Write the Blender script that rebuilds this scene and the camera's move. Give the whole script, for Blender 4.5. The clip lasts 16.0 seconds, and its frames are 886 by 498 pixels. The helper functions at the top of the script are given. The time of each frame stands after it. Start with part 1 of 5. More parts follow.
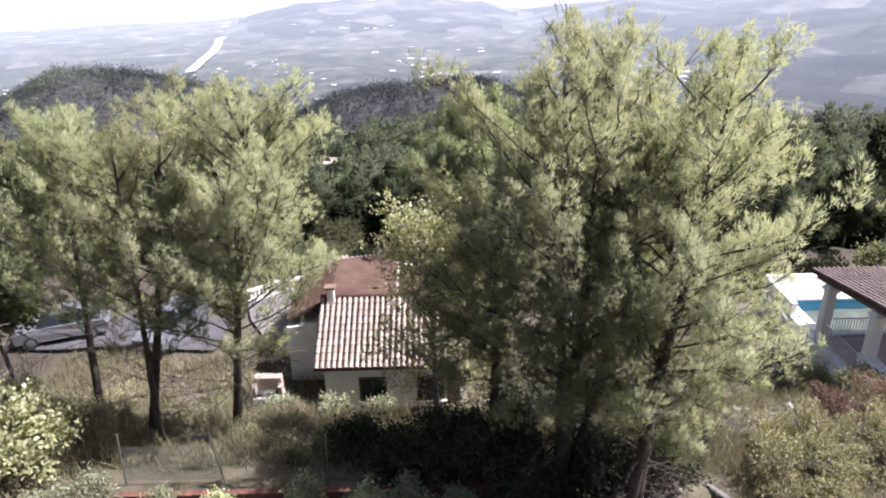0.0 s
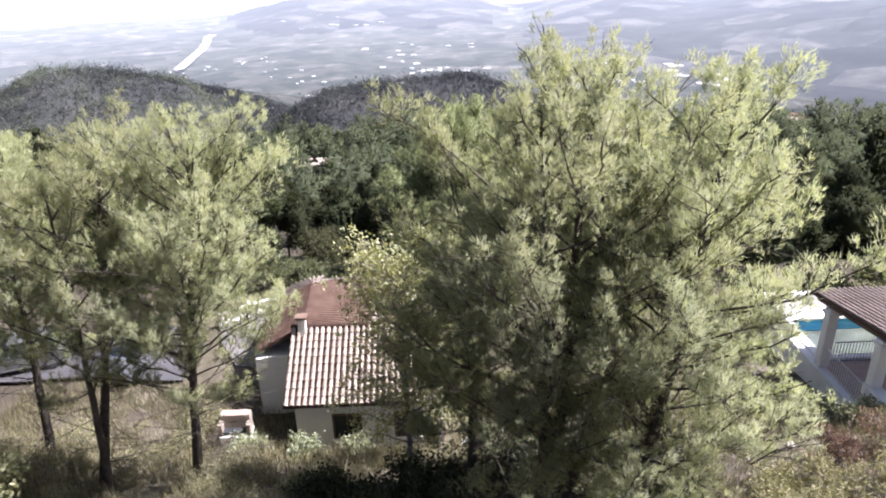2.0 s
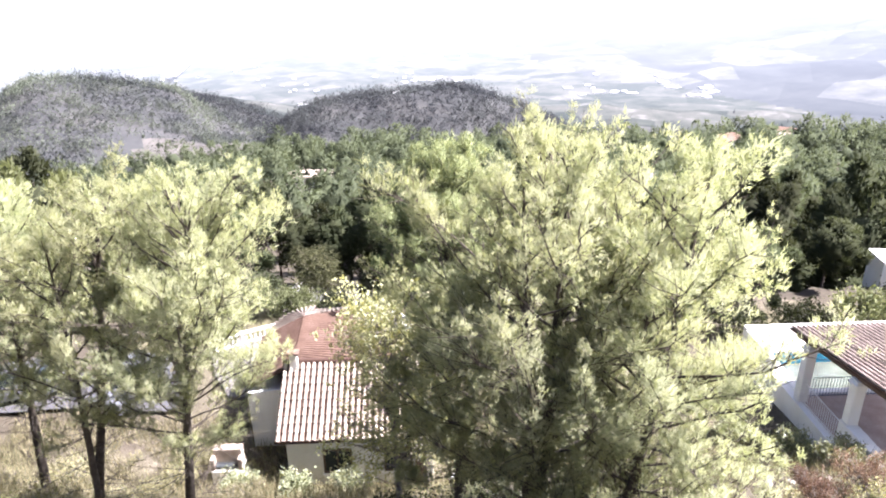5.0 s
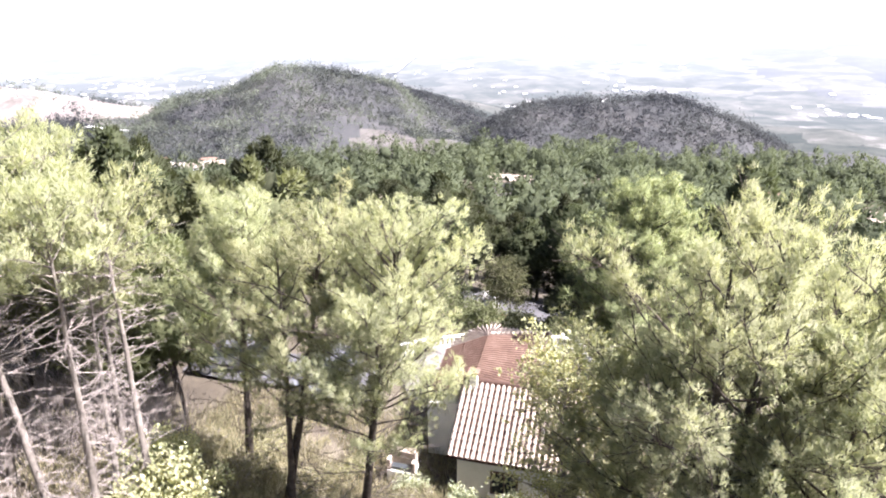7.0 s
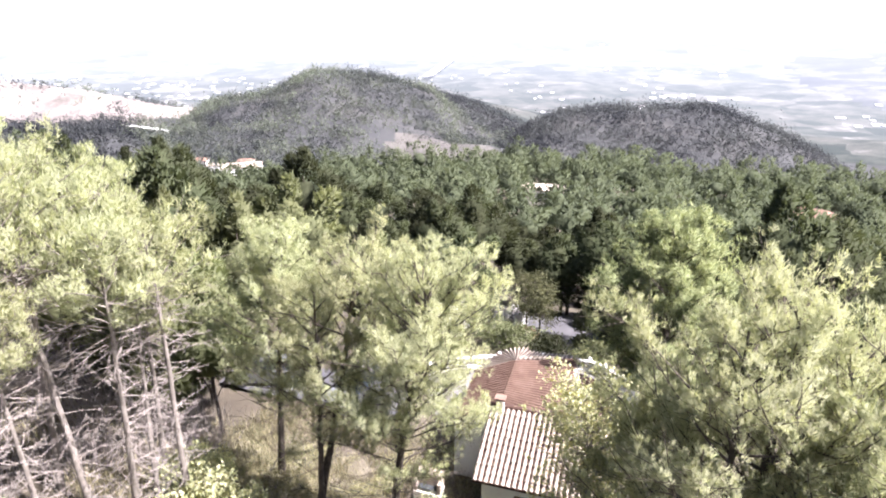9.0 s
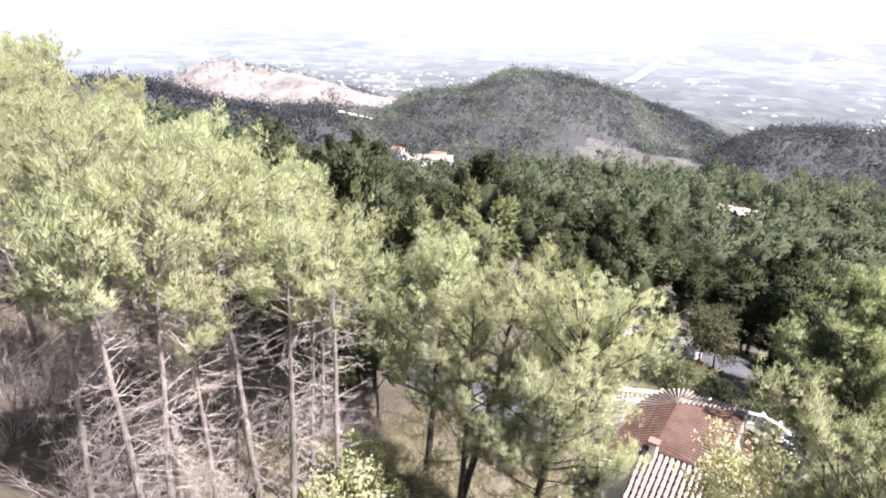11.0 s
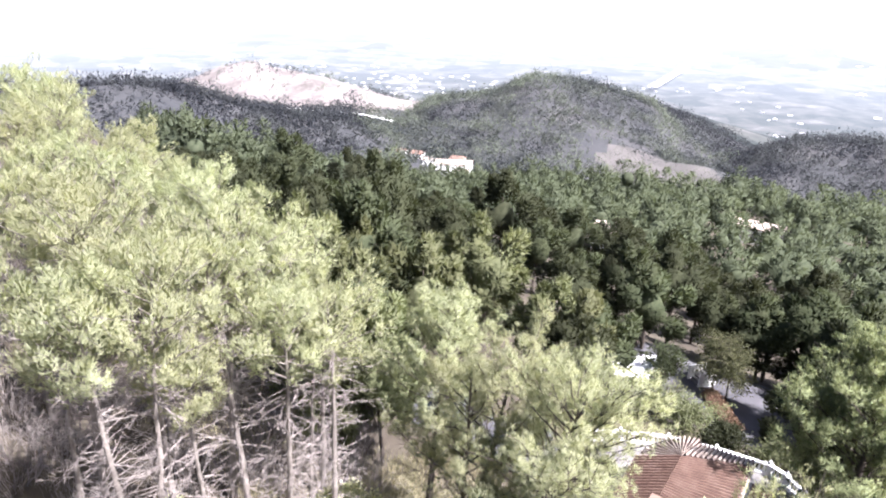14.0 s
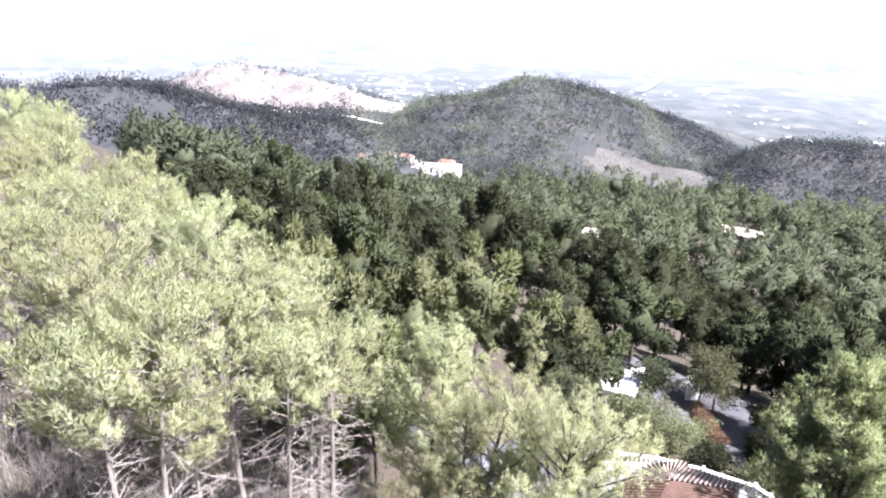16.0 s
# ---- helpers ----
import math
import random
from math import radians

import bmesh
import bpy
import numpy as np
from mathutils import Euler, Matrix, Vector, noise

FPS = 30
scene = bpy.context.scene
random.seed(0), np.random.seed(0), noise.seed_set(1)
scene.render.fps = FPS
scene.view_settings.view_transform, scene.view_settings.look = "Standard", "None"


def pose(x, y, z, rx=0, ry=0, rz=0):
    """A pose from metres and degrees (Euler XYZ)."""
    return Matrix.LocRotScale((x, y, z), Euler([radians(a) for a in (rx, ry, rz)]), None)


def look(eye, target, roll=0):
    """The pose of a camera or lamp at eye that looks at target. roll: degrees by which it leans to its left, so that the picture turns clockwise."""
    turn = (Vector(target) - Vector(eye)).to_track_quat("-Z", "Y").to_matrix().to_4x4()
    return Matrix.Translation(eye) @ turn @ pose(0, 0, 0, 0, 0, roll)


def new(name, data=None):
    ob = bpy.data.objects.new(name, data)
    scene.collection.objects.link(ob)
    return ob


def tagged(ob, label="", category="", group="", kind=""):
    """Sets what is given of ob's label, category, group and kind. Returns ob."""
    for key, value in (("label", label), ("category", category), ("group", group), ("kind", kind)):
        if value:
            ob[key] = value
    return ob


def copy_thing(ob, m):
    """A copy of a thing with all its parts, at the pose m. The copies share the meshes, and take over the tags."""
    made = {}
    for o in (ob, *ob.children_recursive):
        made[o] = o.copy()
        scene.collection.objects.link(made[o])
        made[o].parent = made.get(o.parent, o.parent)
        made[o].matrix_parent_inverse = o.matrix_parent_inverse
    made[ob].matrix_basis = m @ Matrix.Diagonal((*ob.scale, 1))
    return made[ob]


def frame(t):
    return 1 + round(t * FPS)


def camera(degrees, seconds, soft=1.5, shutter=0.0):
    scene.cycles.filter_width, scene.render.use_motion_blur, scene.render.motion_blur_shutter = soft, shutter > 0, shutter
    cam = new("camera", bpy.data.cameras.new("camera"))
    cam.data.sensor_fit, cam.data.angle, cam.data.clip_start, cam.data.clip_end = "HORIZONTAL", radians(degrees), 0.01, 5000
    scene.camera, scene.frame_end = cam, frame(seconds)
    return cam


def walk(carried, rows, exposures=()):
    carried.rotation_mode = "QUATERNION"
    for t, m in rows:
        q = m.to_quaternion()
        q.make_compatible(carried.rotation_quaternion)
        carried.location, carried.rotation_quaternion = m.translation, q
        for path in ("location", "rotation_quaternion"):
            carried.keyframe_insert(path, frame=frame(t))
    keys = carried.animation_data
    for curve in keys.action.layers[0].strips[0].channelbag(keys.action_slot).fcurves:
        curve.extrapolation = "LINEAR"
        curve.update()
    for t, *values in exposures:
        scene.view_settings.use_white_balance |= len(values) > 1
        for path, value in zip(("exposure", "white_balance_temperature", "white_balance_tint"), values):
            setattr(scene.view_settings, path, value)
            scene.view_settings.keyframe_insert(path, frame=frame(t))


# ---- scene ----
cam = camera(64.8, 16.0, soft=2.0)
PATH = [
    (0, (0.318, 0.493, 0.230), (0.318, 2.330, -0.559), -1.35),
    (0.5, (0.436, 1.071, 0.259), (0.441, 2.907, -0.533), -1.54),
    (1, (0.575, 1.708, 0.321), (0.586, 3.543, -0.476), -1.61),
    (1.5, (0.780, 2.271, 0.425), (0.796, 4.105, -0.372), -1.70),
    (2, (0.913, 2.549, 0.564), (0.934, 4.382, -0.236), -1.69),
    (2.5, (0.839, 2.636, 0.689), (0.868, 4.471, -0.108), -1.67),
    (3, (0.765, 2.637, 0.836), (0.796, 4.473, 0.042), -1.45),
    (5.5, (1.067, 2.381, 2.202), (1.113, 4.224, 1.428), -1.10),
    (6, (1.063, 2.405, 2.508), (0.968, 4.249, 1.738), -1.05),
    (6.5, (0.915, 2.515, 2.759), (0.624, 4.339, 1.991), -0.84),
    (7, (0.868, 2.392, 3.043), (0.382, 4.176, 2.281), -0.41),
    (7.5, (0.824, 2.240, 3.316), (0.307, 4.016, 2.557), -0.21),
    (8, (0.834, 2.158, 3.650), (0.310, 3.932, 2.891), -0.13),
    (8.5, (0.936, 2.101, 3.977), (0.403, 3.874, 3.221), -0.05),
    (9, (1.008, 2.097, 4.262), (0.433, 3.859, 3.510), -0.07),
    (9.5, (1.102, 2.047, 4.538), (0.341, 3.738, 3.787), 0.30),
    (12, (1.291, 2.981, 5.464), (0.233, 4.502, 4.710), 1.16),
    (12.5, (1.338, 3.299, 5.794), (0.267, 4.810, 5.039), 1.23),
    (13, (1.354, 3.480, 6.130), (0.282, 4.989, 5.374), 1.33),
    (13.5, (1.319, 3.422, 6.501), (0.246, 4.932, 5.747), 1.43),
    (14, (1.284, 3.341, 6.884), (0.211, 4.852, 6.133), 1.53),
    (14.5, (1.302, 3.246, 7.303), (0.225, 4.756, 6.554), 1.73),
    (15, (1.337, 3.155, 7.715), (0.255, 4.662, 6.968), 1.91),
    (15.5, (1.357, 3.052, 8.097), (0.277, 4.561, 7.352), 1.92),
    (16, (1.154, 3.022, 8.355), (0.106, 4.553, 7.609), 2.01),
]
EXPOSURES = [(0.0, 1.70, 5680, 20), (2.0, 1.82, 5680, 20), (3.2, 2.06, 5700, 20), (5.3, 2.76, 5800, 20), (7.0, 2.63, 5850, 20), (9.5, 2.50, 5850, 20), (12.0, 2.22, 5780, 20), (13.5, 2.38, 5680, 20), (16.0, 2.52, 5560, 20)]
walk(cam, [(t, look(eye, target, roll)) for t, eye, target, roll in PATH], EXPOSURES)

# ---- world and sun ----
SUN_AZ, SUN_EL = 92.0, 56.0     # degrees to the right of the first view, and above the horizon
world = bpy.data.worlds.new("sky")
scene.world = world
world.use_nodes = True
wn = world.node_tree
sky = wn.nodes.new("ShaderNodeTexSky")
sky.sky_type = "NISHITA"
sky.sun_disc = False
sky.sun_elevation, sky.sun_rotation = radians(SUN_EL), radians(SUN_AZ)
sky.dust_density, sky.air_density, sky.altitude = 5.0, 1.2, 300
wn.nodes["Background"].inputs["Strength"].default_value = 0.035
wn.links.new(sky.outputs["Color"], wn.nodes["Background"].inputs["Color"])
sun = new("sun", bpy.data.lights.new("sun", "SUN"))
sun.data.energy, sun.data.angle, sun.data.color = 5.0, radians(0.6), (1.0, 0.94, 0.84)
sun_way = Vector((math.sin(radians(SUN_AZ)) * math.cos(radians(SUN_EL)), math.cos(radians(SUN_AZ)) * math.cos(radians(SUN_EL)), math.sin(radians(SUN_EL))))
sun.matrix_world = look(sun_way * 300, (0, 0, 0))

# ---- materials ----
def nodes_of(name):
    m = bpy.data.materials.new(name)
    m.use_nodes = True
    return m, m.node_tree.nodes, m.node_tree.links, m.node_tree.nodes["Principled BSDF"]


def ramp(nodes, links, source, stops):
    r = nodes.new("ShaderNodeValToRGB")
    while len(r.color_ramp.elements) < len(stops):
        r.color_ramp.elements.new(0.5)
    for e, (p, c) in zip(r.color_ramp.elements, stops):
        e.position, e.color = p, (*c, 1)
    links.new(source, r.inputs["Fac"])
    return r.outputs["Color"]


def blend(nodes, links, fac, a, b, mode="MIX"):
    n = nodes.new("ShaderNodeMix")
    n.data_type, n.blend_type = "RGBA", mode
    for socket, value in ((n.inputs["Factor"], fac), (n.inputs["A"], a), (n.inputs["B"], b)):
        if hasattr(value, "links"):
            links.new(value, socket)
        else:
            socket.default_value = value if isinstance(value, float) else (*value, 1)
    return n.outputs["Result"]


def grain(nodes, links, scale, detail=6.0, rough=0.6, kind="ShaderNodeTexNoise"):
    c = nodes.new("ShaderNodeTexCoord")
    n = nodes.new(kind)
    n.inputs["Scale"].default_value = scale
    if kind == "ShaderNodeTexNoise":
        n.inputs["Detail"].default_value, n.inputs["Roughness"].default_value = detail, rough
    links.new(c.outputs["Object"], n.inputs["Vector"])
    return n


def surface(name, stops, scale=3.0, fine=40.0, rough=0.85, bump=0.3, metal=0.0, spread=0.0):
    """Two scales of noise in the colour, a fine relief; spread: how far single pieces differ."""
    m, nodes, links, bsdf = nodes_of(name)
    a, b = grain(nodes, links, scale), grain(nodes, links, fine)
    add = nodes.new("ShaderNodeMath")
    add.operation, add.use_clamp = "MULTIPLY_ADD", True
    links.new(b.outputs["Fac"], add.inputs[0])
    add.inputs[1].default_value = 0.45
    shift = nodes.new("ShaderNodeMath")
    shift.operation = "SUBTRACT"
    links.new(a.outputs["Fac"], shift.inputs[0])
    shift.inputs[1].default_value = 0.22
    links.new(shift.outputs[0], add.inputs[2])
    col = ramp(nodes, links, add.outputs[0], stops)
    if spread:
        info = nodes.new("ShaderNodeObjectInfo")
        hsv = nodes.new("ShaderNodeHueSaturation")
        mr = nodes.new("ShaderNodeMapRange")
        mr.inputs["To Min"].default_value, mr.inputs["To Max"].default_value = 1 - spread, 1 + spread
        links.new(info.outputs["Random"], mr.inputs["Value"])
        links.new(mr.outputs["Result"], hsv.inputs["Value"])
        links.new(col, hsv.inputs["Color"])
        col = hsv.outputs["Color"]
    links.new(col, bsdf.inputs["Base Color"])
    bsdf.inputs["Roughness"].default_value, bsdf.inputs["Metallic"].default_value = rough, metal
    bsdf.inputs["Specular IOR Level"].default_value = 0.25
    if bump:
        bp = nodes.new("ShaderNodeBump")
        bp.inputs["Strength"].default_value, bp.inputs["Distance"].default_value = bump, 0.02
        links.new(b.outputs["Fac"], bp.inputs["Height"])
        links.new(bp.outputs["Normal"], bsdf.inputs["Normal"])
    return m


def foliage(name, stops, gloss=0.5, through_light=0.35, warm=(1.25, 1.2, 0.5), vary=(0.75, 1.2), patch_size=0.6, patch_gain=(1.2, 1.12, 0.9), patchy=False):
    """Leaves: every blade has its own tint, every plant another; some light comes through."""
    m, nodes, links, bsdf = nodes_of(name)
    geo, info = nodes.new("ShaderNodeNewGeometry"), nodes.new("ShaderNodeObjectInfo")
    col = ramp(nodes, links, geo.outputs["Random Per Island"], stops)
    hsv = nodes.new("ShaderNodeHueSaturation")
    for socket, lo, hi in (("Value", *vary), ("Hue", 0.485, 0.515)):
        mr = nodes.new("ShaderNodeMapRange")
        mr.inputs["To Min"].default_value, mr.inputs["To Max"].default_value = lo, hi
        links.new(info.outputs["Random"], mr.inputs["Value"])
        links.new(mr.outputs["Result"], hsv.inputs[socket])
    links.new(col, hsv.inputs["Color"])
    big = grain(nodes, links, patch_size, 2.0)
    where = ramp(nodes, links, big.outputs["Fac"], [(0.42, (0, 0, 0)), (0.6, (1, 1, 1))]) if patchy else big.outputs["Fac"]
    col = blend(nodes, links, where, hsv.outputs["Color"], blend(nodes, links, 1.0, hsv.outputs["Color"], patch_gain, "MULTIPLY"))
    links.new(col, bsdf.inputs["Base Color"])
    bsdf.inputs["Roughness"].default_value = gloss
    bsdf.inputs["Specular IOR Level"].default_value = 0.15
    tr, mix = nodes.new("ShaderNodeBsdfTranslucent"), nodes.new("ShaderNodeMixShader")
    links.new(blend(nodes, links, 1.0, col, warm, "MULTIPLY"), tr.inputs["Color"])
    mix.inputs["Fac"].default_value = through_light
    links.new(bsdf.outputs[0], mix.inputs[1])
    links.new(tr.outputs[0], mix.inputs[2])
    links.new(mix.outputs[0], nodes["Material Output"].inputs["Surface"])
    return m


M_NEEDLE = foliage("pine_needles", [(0.0, (0.228, 0.244, 0.158)), (0.5, (0.285, 0.302, 0.203)), (1.0, (0.355, 0.37, 0.26))], 0.6, 0.55, (1.05, 1.09, 0.72), (0.88, 1.12))
M_NEEDLE_DARK = foliage("dark_pine_needles", [(0.0, (0.032, 0.038, 0.021)), (0.5, (0.038, 0.044, 0.0255)), (1.0, (0.046, 0.052, 0.031))], 0.9, 0.38, (1.05, 1.08, 0.8), (0.65, 1.45))
M_NEEDLE_OLIVE = foliage("olive_pine_needles", [(0.0, (0.085, 0.094, 0.052)), (0.5, (0.105, 0.115, 0.065)), (1.0, (0.13, 0.14, 0.082))], 0.8, 0.45, (1.05, 1.08, 0.8), (0.75, 1.3))
M_NEEDLE_MID = foliage("green_pine_needles", [(0.0, (0.10, 0.115, 0.06)), (0.5, (0.15, 0.168, 0.09)), (1.0, (0.22, 0.235, 0.135))], 0.6, 0.4, (1.12, 1.12, 0.78))
M_WOOD_FAR = foliage("far_pine_needles", [(0.0, (0.038, 0.0445, 0.030)), (0.5, (0.045, 0.0515, 0.036)), (1.0, (0.053, 0.060, 0.043))], 0.95, 0.42, (1.05, 1.06, 0.85), patch_size=0.07, patch_gain=(2.0, 1.95, 1.5))
# leaves of the far hills: bluish haze is put into the colours
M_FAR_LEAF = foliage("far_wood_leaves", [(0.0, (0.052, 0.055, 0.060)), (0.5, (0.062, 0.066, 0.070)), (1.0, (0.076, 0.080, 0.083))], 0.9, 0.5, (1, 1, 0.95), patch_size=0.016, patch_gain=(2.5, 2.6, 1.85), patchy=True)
# darker copy of far_wood_leaves: hillside shade is put into the leaf colour
M_FAR_SHADED = foliage("far_shaded_leaves", [(0.0, (0.036, 0.038, 0.044)), (0.5, (0.042, 0.044, 0.050)), (1.0, (0.050, 0.052, 0.058))], 0.9, 0.5, (1, 1, 0.95), patch_size=0.018, patch_gain=(1.7, 1.7, 1.5), patchy=True)
M_LEAF = foliage("broad_leaves", [(0.0, (0.20, 0.225, 0.13)), (0.5, (0.32, 0.345, 0.215)), (1.0, (0.52, 0.53, 0.37))], 0.3)
M_GREY_LEAF = foliage("grey_green_leaves", [(0.0, (0.12, 0.137, 0.10)), (0.5, (0.21, 0.232, 0.17)), (1.0, (0.38, 0.40, 0.31))], 0.3)
M_SCRUB = foliage("scrub_leaves", [(0.0, (0.12, 0.12, 0.075)), (0.5, (0.21, 0.205, 0.13)), (1.0, (0.36, 0.335, 0.23))], 0.6, 0.3)
M_RUST = foliage("rusty_leaves", [(0.0, (0.085, 0.055, 0.04)), (0.5, (0.15, 0.10, 0.07)), (1.0, (0.24, 0.165, 0.12))], 0.6, 0.3, (1.1, 1, 0.8))
M_DRY = foliage("dry_grass_blades", [(0.0, (0.085, 0.082, 0.045)), (0.5, (0.17, 0.158, 0.092)), (1.0, (0.31, 0.28, 0.18))], 0.7, 0.25, (1, 1, 0.8), patch_size=0.5, patch_gain=(1.5, 1.45, 1.35))
M_DRY_TWIG = surface("dry_twigs", [(0.2, (0.10, 0.082, 0.074)), (0.8, (0.275, 0.24, 0.22))], 2, 30)
M_BARK = surface("pine_bark", [(0.15, (0.02, 0.016, 0.013)), (0.5, (0.055, 0.044, 0.035)), (0.9, (0.12, 0.098, 0.08))], 2.5, 18, 0.95, 0.8)
M_PALE_BARK = surface("pale_pine_bark", [(0.15, (0.08, 0.067, 0.058)), (0.5, (0.165, 0.143, 0.124)), (0.9, (0.30, 0.27, 0.235))], 2.5, 18, 0.95, 0.6)
M_PLASTER = surface("white_plaster", [(0.1, (0.55, 0.53, 0.50)), (0.5, (0.74, 0.72, 0.69)), (0.9, (0.82, 0.81, 0.79))], 0.8, 25, 0.9, 0.15)
M_TILE = surface("pale_roof_tile", [(0.1, (0.15, 0.105, 0.08)), (0.4, (0.27, 0.215, 0.175)), (0.8, (0.38, 0.33, 0.285))], 1.2, 14, 0.85, 0.3, spread=0.22)
M_TILE_PINK = surface("weathered_pink_tile", [(0.1, (0.11, 0.08, 0.068)), (0.45, (0.185, 0.145, 0.125)), (0.85, (0.28, 0.23, 0.205))], 1.2, 14, 0.85, 0.3)
# near-black tile colour: the shade between and under tiles is painted in
M_TILE_SHADE = surface("painted_tile_shade", [(0.1, (0.03, 0.017, 0.013)), (0.5, (0.06, 0.034, 0.026)), (0.9, (0.1, 0.065, 0.05))], 1.2, 14, 0.95, 0.3)
M_TILE_RED = surface("red_roof_tile", [(0.1, (0.07, 0.04, 0.03)), (0.5, (0.125, 0.075, 0.056)), (0.9, (0.20, 0.14, 0.112))], 1.2, 14, 0.85, 0.3, spread=0.22)
M_BRICK = surface("red_brick", [(0.1, (0.06, 0.026, 0.02)), (0.5, (0.12, 0.055, 0.04)), (0.9, (0.20, 0.11, 0.085))], 3, 30, 0.9, 0.4, spread=0.2)
M_PAVE = surface("grey_paving", [(0.1, (0.04, 0.038, 0.040)), (0.5, (0.065, 0.062, 0.066)), (0.9, (0.11, 0.105, 0.108))], 0.5, 20, 0.9, 0.2)
M_TERRACE = surface("terrace_paving", [(0.1, (0.08, 0.073, 0.068)), (0.5, (0.13, 0.12, 0.112)), (0.9, (0.20, 0.19, 0.178))], 0.7, 20, 0.85, 0.2)
M_TERRACOTTA = surface("terracotta_floor", [(0.1, (0.26, 0.19, 0.16)), (0.5, (0.38, 0.295, 0.255)), (0.9, (0.5, 0.42, 0.38))], 1.5, 20, 0.8, 0.2)
M_STONE = surface("rubble_stone", [(0.1, (0.16, 0.145, 0.13)), (0.5, (0.30, 0.28, 0.25)), (0.9, (0.46, 0.43, 0.39))], 3, 30, 0.9, 0.6, spread=0.2)
M_METAL = surface("grey_metal", [(0.2, (0.18, 0.18, 0.18)), (0.8, (0.34, 0.34, 0.33))], 4, 40, 0.5, 0.1, 0.8)
M_DARK = surface("dark_metal", [(0.2, (0.03, 0.035, 0.04)), (0.8, (0.07, 0.075, 0.08))], 4, 40, 0.5, 0.1, 0.4)
M_WOOD = surface("dark_wood", [(0.2, (0.05, 0.032, 0.022)), (0.8, (0.13, 0.085, 0.06))], 2, 30, 0.7, 0.3)
M_POOL = surface("pool_lining", [(0.2, (0.05, 0.30, 0.48)), (0.8, (0.09, 0.40, 0.58))], 2, 20, 0.6, 0.1)
M_GLASS, _n, _l, _b = nodes_of("dark_window_glass")
_b.inputs["Base Color"].default_value, _b.inputs["Roughness"].default_value = (0.02, 0.025, 0.03, 1), 0.08
M_WATER, _n, _l, _b = nodes_of("pool_water")
_b.inputs["Base Color"].default_value = (0.55, 0.85, 0.95, 1)
_b.inputs["Transmission Weight"].default_value, _b.inputs["Roughness"].default_value, _b.inputs["IOR"].default_value = 1.0, 0.05, 1.33
_w = grain(_n, _l, 4.0, 3.0)
_p = _n.new("ShaderNodeBump")
_p.inputs["Strength"].default_value, _p.inputs["Distance"].default_value = 0.15, 0.02
_l.new(_w.outputs["Fac"], _p.inputs["Height"])
_l.new(_p.outputs["Normal"], _b.inputs["Normal"])


def ground_material():
    """Dry grass and stony soil near by, scrub further off, with bare patches."""
    m, nodes, links, bsdf = nodes_of("dry_hillside_ground")
    a, b, c = grain(nodes, links, 0.10, 5.0), grain(nodes, links, 1.3, 7.0), grain(nodes, links, 14.0, 4.0)
    soil = ramp(nodes, links, b.outputs["Fac"], [(0.3, (0.05, 0.04, 0.032)), (0.5, (0.095, 0.08, 0.062)), (0.7, (0.17, 0.145, 0.115))])
    grass = ramp(nodes, links, c.outputs["Fac"], [(0.3, (0.05, 0.046, 0.028)), (0.7, (0.13, 0.115, 0.072))])
    mask = ramp(nodes, links, a.outputs["Fac"], [(0.42, (0, 0, 0)), (0.58, (1, 1, 1))])
    links.new(blend(nodes, links, mask, soil, grass), bsdf.inputs["Base Color"])
    bsdf.inputs["Roughness"].default_value = 1.0
    bsdf.inputs["Specular IOR Level"].default_value = 0.1
    bp = nodes.new("ShaderNodeBump")
    bp.inputs["Strength"].default_value, bp.inputs["Distance"].default_value = 0.7, 0.08
    links.new(c.outputs["Fac"], bp.inputs["Height"])
    links.new(bp.outputs["Normal"], bsdf.inputs["Normal"])
    return m


M_GROUND = ground_material()
M_LITTER = surface("needle_litter", [(0.2, (0.03, 0.024, 0.018)), (0.5, (0.055, 0.045, 0.033)), (0.85, (0.10, 0.085, 0.06))], 0.3, 4, 1.0, 0.5)
M_PINK = surface("pale_pinkish_slope", [(0.25, (0.07, 0.062, 0.056)), (0.5, (0.15, 0.13, 0.12)), (0.8, (0.24, 0.21, 0.195))], 0.02, 0.15, 1.0, 0.0)
M_SOIL = surface("orchard_soil", [(0.25, (0.055, 0.05, 0.047)), (0.5, (0.08, 0.073, 0.068)), (0.8, (0.12, 0.11, 0.10))], 0.04, 0.3, 1.0, 0.0)
# a little blue of the haze is put into this colour
M_HILL = surface("scrubby_hillside", [(0.25, (0.030, 0.031, 0.033)), (0.5, (0.042, 0.042, 0.043)), (0.75, (0.070, 0.066, 0.064)), (0.95, (0.11, 0.10, 0.094))], 0.012, 0.12, 1.0, 0.0)


